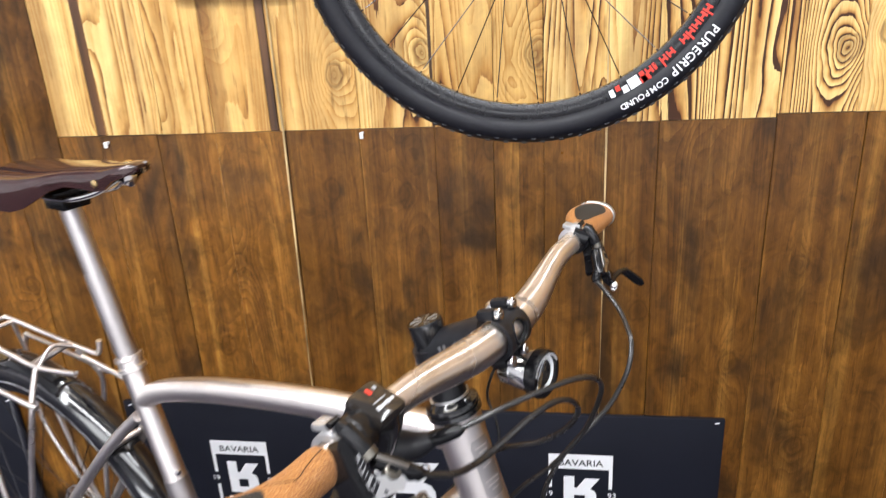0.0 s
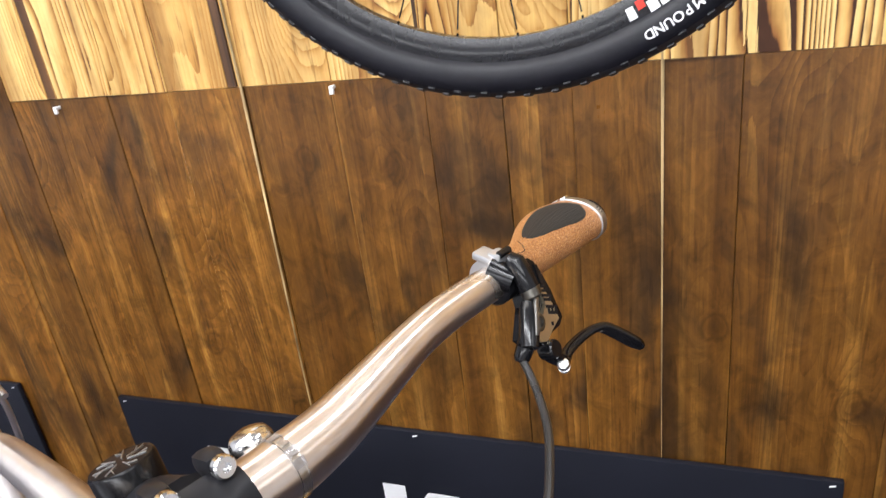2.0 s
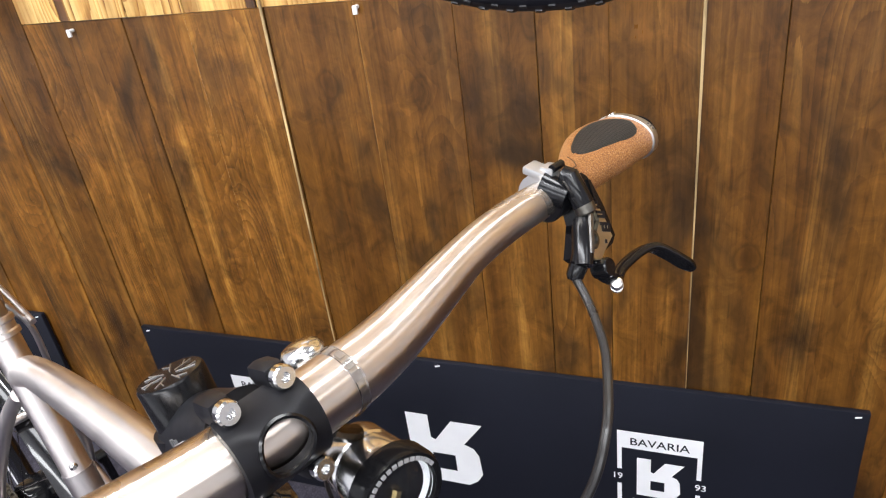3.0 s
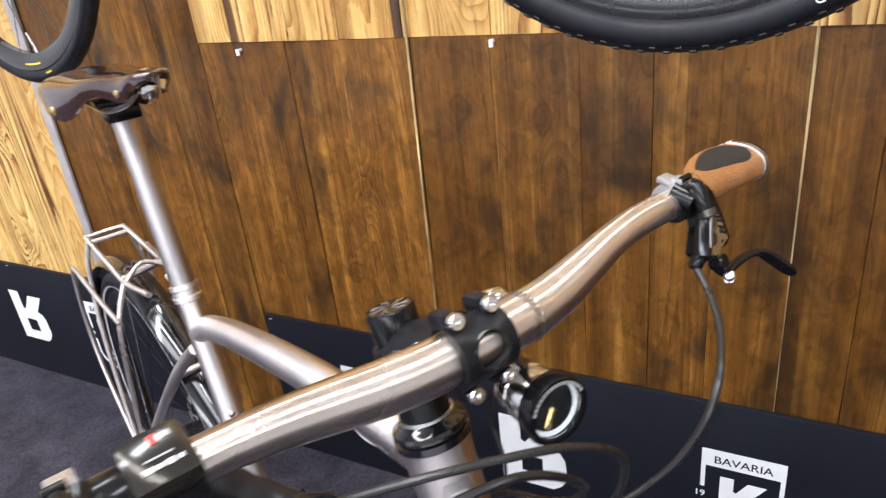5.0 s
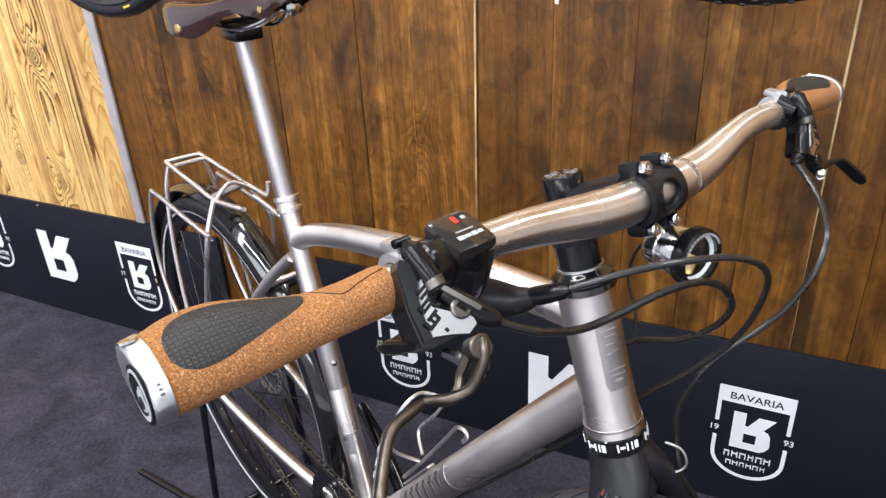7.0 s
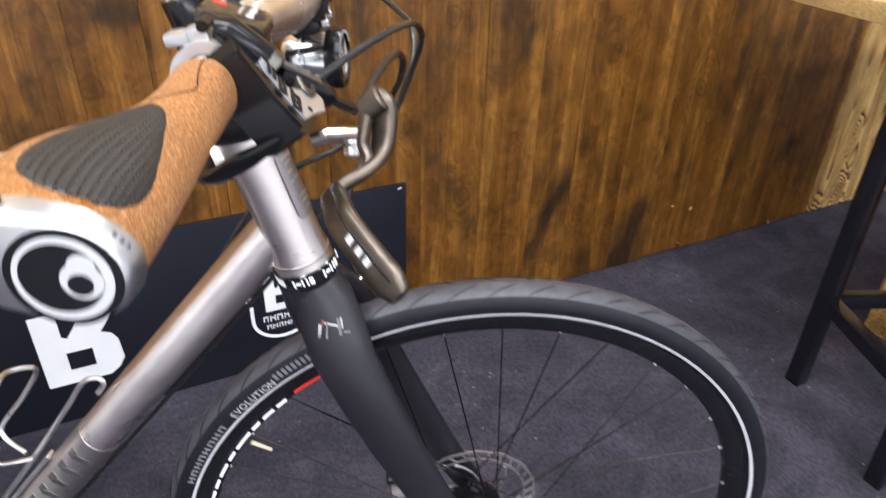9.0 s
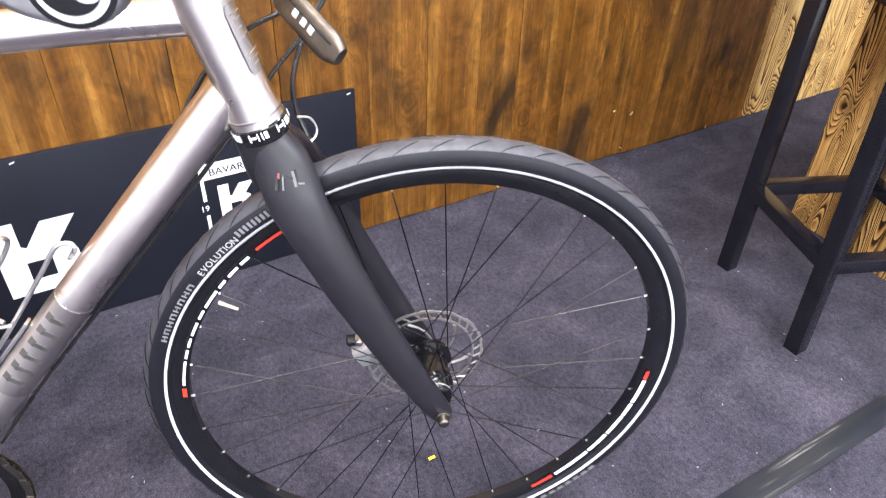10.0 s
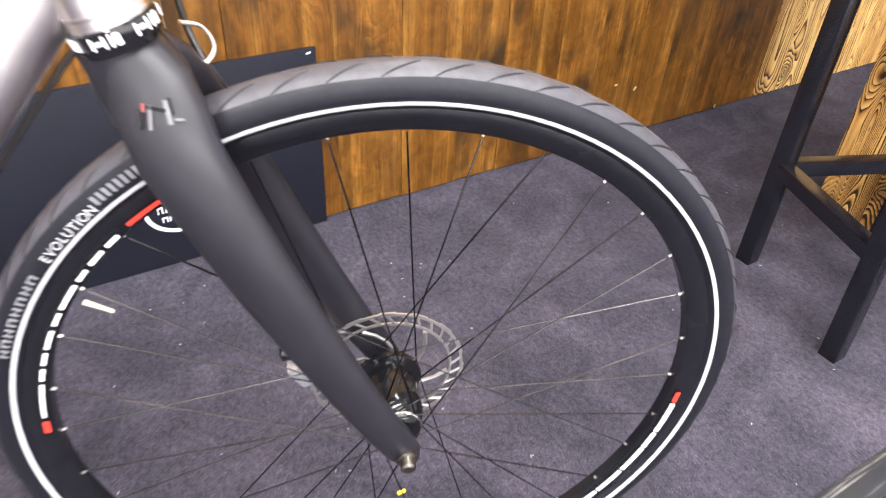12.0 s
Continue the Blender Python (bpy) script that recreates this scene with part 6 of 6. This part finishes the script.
part("valve", tube([cw + (UW * math.cos(radians(147)) + Z * math.sin(radians(147))) * 0.288, cw + (UW * math.cos(radians(147)) + Z * math.sin(radians(147))) * 0.265], [0.0022, 0.0015], 8), VALVE, FW, "pale valve stem")
part("hub_ring", lathe(cw - NW * 0.0345, NW, [(0, 0.0228), (0.0006, 0.0234), (0.0018, 0.0234), (0.0024, 0.0228), (0.0024, 0.018), (0, 0.018)], 36), STEEL, FW, "bright ring round the hub")


def rotor(parent, c, u, n, off, r, holes=30):
    """A disc rotor: slotted brake track on six curved arms."""
    c, u = Vector(c) + Vector(n) * off, Vector(u)
    m = Mesh()
    for i in range(holes):
        g = 360 / holes * i
        a = ring_arc(c, u, Z, r - 0.0030, r - 0.0004 + 0.0011 * (i % 2), g, g + 360 / holes, -0.0009, 0.0018, n, 3)
        m.add(a.v, a.f)
        a = ring_arc(c, u, Z, r - 0.0145, r - 0.0122, g, g + 360 / holes, -0.0009, 0.0018, n, 3)
        m.add(a.v, a.f)
        row = [c + (u * math.cos(radians(g + q * 7)) + Z * math.sin(radians(g + q * 7))) * (r - 0.0135 + 0.0115 * q) for q in (0, 0.5, 1)]
        sweep(m, row, 0.0013, 5, True, None)
    for i in range(6):
        g = radians(60 * i + 10)
        row = [c + (u * math.cos(g + q * 0.75) + Z * math.sin(g + q * 0.75)) * (0.021 + (r - 0.016 - 0.021) * q) for q in (0, 0.25, 0.5, 0.75, 1)]
        sweep(m, row, [0.0030, 0.0022, 0.0017, 0.0017, 0.0024], 6, True, None)
    tagged(part("disc_rotor", m, ROTOR, parent, "", 30), "slotted steel brake disc", "", "", "stuff")


rotor(FW, cw, UW, NW, 0.040, 0.078)
cal = part("brake_caliper", block(wf(-0.074, 0.048, 0.365), UW * 0.8 + Z * 0.5, NW, Z * 0.8 - UW * 0.5, 0.021, 0.018, 0.015, 0.006), CALIPER, BIKE, "silver disc brake caliper on the fork")
part("caliper_bolt", lathe(wf(-0.088, 0.030, 0.392), -NW, [(0, 0.005), (0.004, 0.005), (0.005, 0.003)], 14), STEEL, cal)
part("caliper_mark", lathe(wf(-0.066, 0.0288, 0.362), -NW, [(0, 0.010), (0.001, 0.010), (0.0014, 0.007)], 20), TI_MATT, cal, "grey round mark")
part("caliper_cap", lathe(wf(-0.092, 0.048, 0.378), -UW, [(0, 0.008), (0.010, 0.008), (0.012, 0.005)], 14), BLACK_METAL, cal)

# rear wheel, mudguard
cr = ff(-0.835, 0, RW)
RWH = wheel_build(BIKE, cr, UF, NF, RW, 0.036, 0.2955, 32, -1, hub_r=0.032, hub_w=0.060, first=4, tread=TREAD_GREY)
m = Mesh()
rows = []
for a in range(-8, 176, 6):
    d = UF * math.cos(radians(a)) + Z * math.sin(radians(a))
    rows.append([cr + d * (0.374 - 0.012 * (abs(q) ** 2)) + NF * 0.0235 * q for q in (-1, -0.75, -0.4, 0, 0.4, 0.75, 1)] + [cr + d * (0.3715 - 0.012 * (abs(q) ** 2)) + NF * 0.0235 * q for q in (1, 0.4, -0.4, -1)])
part("mudguard", skin(rows), GLOSS_BLACK, BIKE, "gloss black rear mudguard")
part("sprocket", lathe(ff(-0.835, -0.048, RW), NF, [(-0.0012, 0.012), (-0.0012, 0.041), (0.0012, 0.041), (0.0012, 0.012)], 40), CHAIN, RWH, "rear sprocket")
rotor(RWH, cr, UF, NF, 0.040, 0.080)

# crank and chain
bb = ff(-0.402, 0, 0.272)
ringc = bb - NF * 0.048
m = Mesh()
nt_ = 52
verts, faces = [], []
for i in range(nt_ * 2):
    g = 2 * math.pi * i / (nt_ * 2)
    d = UF * math.cos(g) + Z * math.sin(g)
    for r, o in ((0.083, -0.0015), (0.1080 if i % 2 else 0.1035, -0.0015), (0.1080 if i % 2 else 0.1035, 0.0015), (0.083, 0.0015)):
        verts.append(ringc + d * r + NF * o)
for i in range(nt_ * 2):
    j = (i + 1) % (nt_ * 2)
    for q in range(4):
        w = (q + 1) % 4
        faces.append((i * 4 + q, i * 4 + w, j * 4 + w, j * 4 + q))
m.add(verts, faces)
crank = part("chainring", m, BLACK_METAL, BIKE, "black toothed chainring", 30)
for k in range(5):
    g = radians(72 * k - 34)
    d = UF * math.cos(g) + Z * math.sin(g)
    part("spider_arm", tube([ringc + d * 0.014, ringc + d * 0.05, ringc + d * 0.088], [0.013, 0.009, 0.008], 10, True, (0.9, 0.5)), GLOSS_BLACK, crank)
    part("chainring_bolt", lathe(ringc + d * 0.088 - NF * 0.003, -NF, [(0, 0.005), (0.003, 0.005), (0.004, 0.003)], 12), STEEL, crank)


def crank_arm(k):
    d = ((ff(-0.255, 0, 0.186) - ff(-0.402, 0, 0.272)) * k).normalized()
    p = bb - NF * 0.062 * k
    pts = [p, p + d * 0.03 - NF * 0.006 * k, p + d * 0.10 - NF * 0.018 * k, p + d * 0.168 - NF * 0.024 * k, p + d * 0.174 - NF * 0.024 * k]
    a = part("crank_arm", tube(spline(pts, 4), [0.0200, 0.0185, 0.0175, 0.0175, 0.0160, 0.007], 16, True, (0.62, 1.0)), CRANK_BLACK, BIKE, "gloss black crank arm")
    e = p + d * 0.166 - NF * 0.0325 * k
    part("pedal_thread", lathe(e, -NF * k, [(-0.004, 0.0082), (0.001, 0.0082), (0.0012, 0.0062), (-0.003, 0.006)], 16), STEEL, a, "open steel pedal thread")


crank_arm(1)
crank_arm(-1)
part("crank_spindle", tube([bb - NF * 0.07, bb + NF * 0.07], 0.013, 18), BLACK_METAL, BIKE)
loop = [ff(-0.402 + 0.105 * math.cos(radians(a)), -0.048, 0.272 + 0.105 * math.sin(radians(a))) for a in range(-84, 89, 9)]
loop += [ff(-0.402 - (0.433) * t, -0.048, 0.377 + (0.387 - 0.377) * t) for t in np.linspace(0.04, 0.98, 32)]
loop += [ff(-0.835 + 0.041 * math.cos(radians(a)), -0.048, RW + 0.041 * math.sin(radians(a))) for a in range(95, 266, 19)]
loop += [ff(-0.835 + 0.433 * t, -0.048, 0.305 + (0.167 - 0.305) * t) for t in np.linspace(0.02, 0.97, 32)]
m = Mesh()
for i, (a, b) in enumerate(zip(loop, loop[1:] + loop[:1])):
    d = b - a
    L = d.length
    if L < 1e-4:
        continue
    d.normalize()
    up = NF.cross(d)
    for q in range(max(1, round(L / 0.0127))):
        w = max(1, round(L / 0.0127))
        p = a + d * L * (q + 0.5) / w
        wide = 0.0036 if (i + q) % 2 else 0.0026
        for sg in (-1, 1):
            block(p + NF * sg * wide, d, up, NF, L / w * 0.56, 0.0042, 0.0006, 0, m)
        block(p, d, up, NF, 0.0022, 0.0022, 0.0025, 0, m)
tagged(part("chain", m, CHAIN, BIKE, "", 0), "greased steel chain")

# bottle cage on the down tube, pale bent rod
def dtp(s_off, up_off, n):
    z = 0.440 - s_off
    perp = V(0, 0, 1) - dtd * dtd.z
    perp.normalize()
    return ff(dt(z), n, z) + perp * up_off


cage = part("bottle_cage", tube(spline([ff(-0.262, -0.006, 0.490), ff(-0.2794, -0.036, 0.5197), ff(-0.272, -0.030, 0.5667), ff(-0.2635, -0.012, 0.5925), ff(-0.2626, 0.010, 0.5923), ff(-0.2488, 0.030, 0.5777), ff(-0.276, 0.037, 0.535), ff(-0.3063, 0.030, 0.494), ff(-0.2774, 0.012, 0.4792)], 7), 0.0026, 8), ALLOY, BIKE, "polished bent rod bottle cage")
part("cage_rod", tube(spline([ff(-0.310, 0.0, 0.425), ff(-0.262, 0.0, 0.487), ff(-0.2129, 0.0, 0.5547), ff(-0.1907, 0.0, 0.5862), ff(-0.176, 0.0, 0.5914), ff(-0.172, 0.0, 0.584), ff(-0.180, 0.0, 0.572)], 6), 0.0026, 8), ALLOY, cage, "polished rod along the bottle cage")
part("cage_plate", block(dtp(0.0, 0.0245, 0), dtd, NF, dtd.cross(NF), 0.045, 0.006, 0.0018, 0.001), ALLOY, BIKE)
for q in (0.615, 0.545):
    part("boss_bolt", lathe(ff(st(q) + 0.0155, -0.004, q), UF, [(0, 0.0045), (0.004, 0.0045), (0.0055, 0.0025)], 12), STEEL, BIKE, "bottle boss bolt")
part("tube_band", lathe(ff(st(0.395), 0, 0.395), ff(st(0.43), 0, 0.43) - ff(st(0.40), 0, 0.40), [(0, 0.0174), (0.035, 0.0174)], 24), ALLOY, BIKE, "bright band on the seat tube")

# luggage rack of bent tube
RACK = part("luggage_rack", tube(spline([ff(-0.640, -0.022, 0.742), ff(-0.727, -0.030, 0.735), ff(-0.80, -0.031, 0.742), ff(-0.908, -0.031, 0.754), ff(-0.918, -0.024, 0.755), ff(-0.918, 0.024, 0.755), ff(-0.908, 0.031, 0.754), ff(-0.80, 0.031, 0.748), ff(-0.683, 0.031, 0.742), ff(-0.662, 0.031, 0.748), ff(-0.655, 0.031, 0.768)], 5), 0.0042, 12), TI, BIKE, "slim polished tubular luggage rack")
part("rack_bar", tube([ff(-0.895, -0.031, 0.752), ff(-0.895, 0.031, 0.752)], 0.0042, 10), TI, RACK)
part("rack_bar", tube([ff(-0.742, -0.031, 0.735), ff(-0.742, 0.031, 0.744)], 0.006, 10), TI_MATT, RACK)
part("rack_bar", tube(spline([ff(-0.725, -0.031, 0.735), ff(-0.730, 0.0, 0.756), ff(-0.725, 0.031, 0.742)], 5), 0.0036, 10), TI, RACK)
part("rack_bar", tube(spline([ff(-0.690, 0.020, 0.738), ff(-0.62, 0.018, 0.732), ff(-0.545, 0.012, 0.728)], 5), 0.0040, 10), TI, RACK, "stay from the rack to the seat tube")
for k in (-1, 1):
    part("rack_side", tube(spline([ff(-0.727, 0.033 * k, 0.735), ff(-0.722, 0.050 * k, 0.70), ff(-0.724, 0.060 * k, 0.66), ff(-0.770, 0.064 * k, 0.54), ff(-0.815, 0.068 * k, 0.40), ff(-0.828, 0.070 * k, 0.362)], 5), 0.0042, 10), TI, RACK)
    part("rack_side", tube(spline([ff(-0.905, 0.033 * k, 0.750), ff(-0.912, 0.044 * k, 0.70), ff(-0.900, 0.058 * k, 0.58), ff(-0.868, 0.068 * k, 0.42), ff(-0.842, 0.071 * k, 0.362)], 5), 0.0042, 10), TI, RACK)
    part("rack_side", tube(spline([ff(-0.700, 0.060 * k, 0.688), ff(-0.80, 0.062 * k, 0.696), ff(-0.915, 0.062 * k, 0.704), ff(-0.940, 0.064 * k, 0.695), ff(-0.975, 0.066 * k, 0.60), ff(-0.965, 0.068 * k, 0.50), ff(-0.885, 0.070 * k, 0.39), ff(-0.845, 0.071 * k, 0.356)], 5), 0.0040, 10), TI, RACK)

# floor stand that holds the rear axle
STAND = empty("bicycle_stand", ff(-0.86, -0.05, 0), "black bent rod bicycle floor stand at the rear axle", "stand")
for k in (-1, 1):
    part("upright", tube(spline([ff(-0.835, 0.088 * k, 0.350), ff(-0.842, 0.098 * k, 0.20), ff(-0.850, 0.108 * k, 0.03), ff(-0.852, 0.110 * k, 0.009)], 4), 0.0065, 10), FRAME_STEEL, STAND)
    part("foot", tube([ff(-0.64, 0.118 * k, 0.0075), ff(-0.852, 0.110 * k, 0.0075), ff(-1.10, 0.185 * k, 0.0075)], 0.0072, 10), FRAME_STEEL, STAND)
    part("axle_cup", lathe(ff(-0.835, 0.078 * k, RW), NF * k, [(0, 0.011), (0.014, 0.011), (0.016, 0.008)], 16), BLACK_METAL, STAND)
part("cross_bar", tube([ff(-0.852, -0.110, 0.0075), ff(-0.852, 0.110, 0.0075)], 0.0072, 10), FRAME_STEEL, STAND)
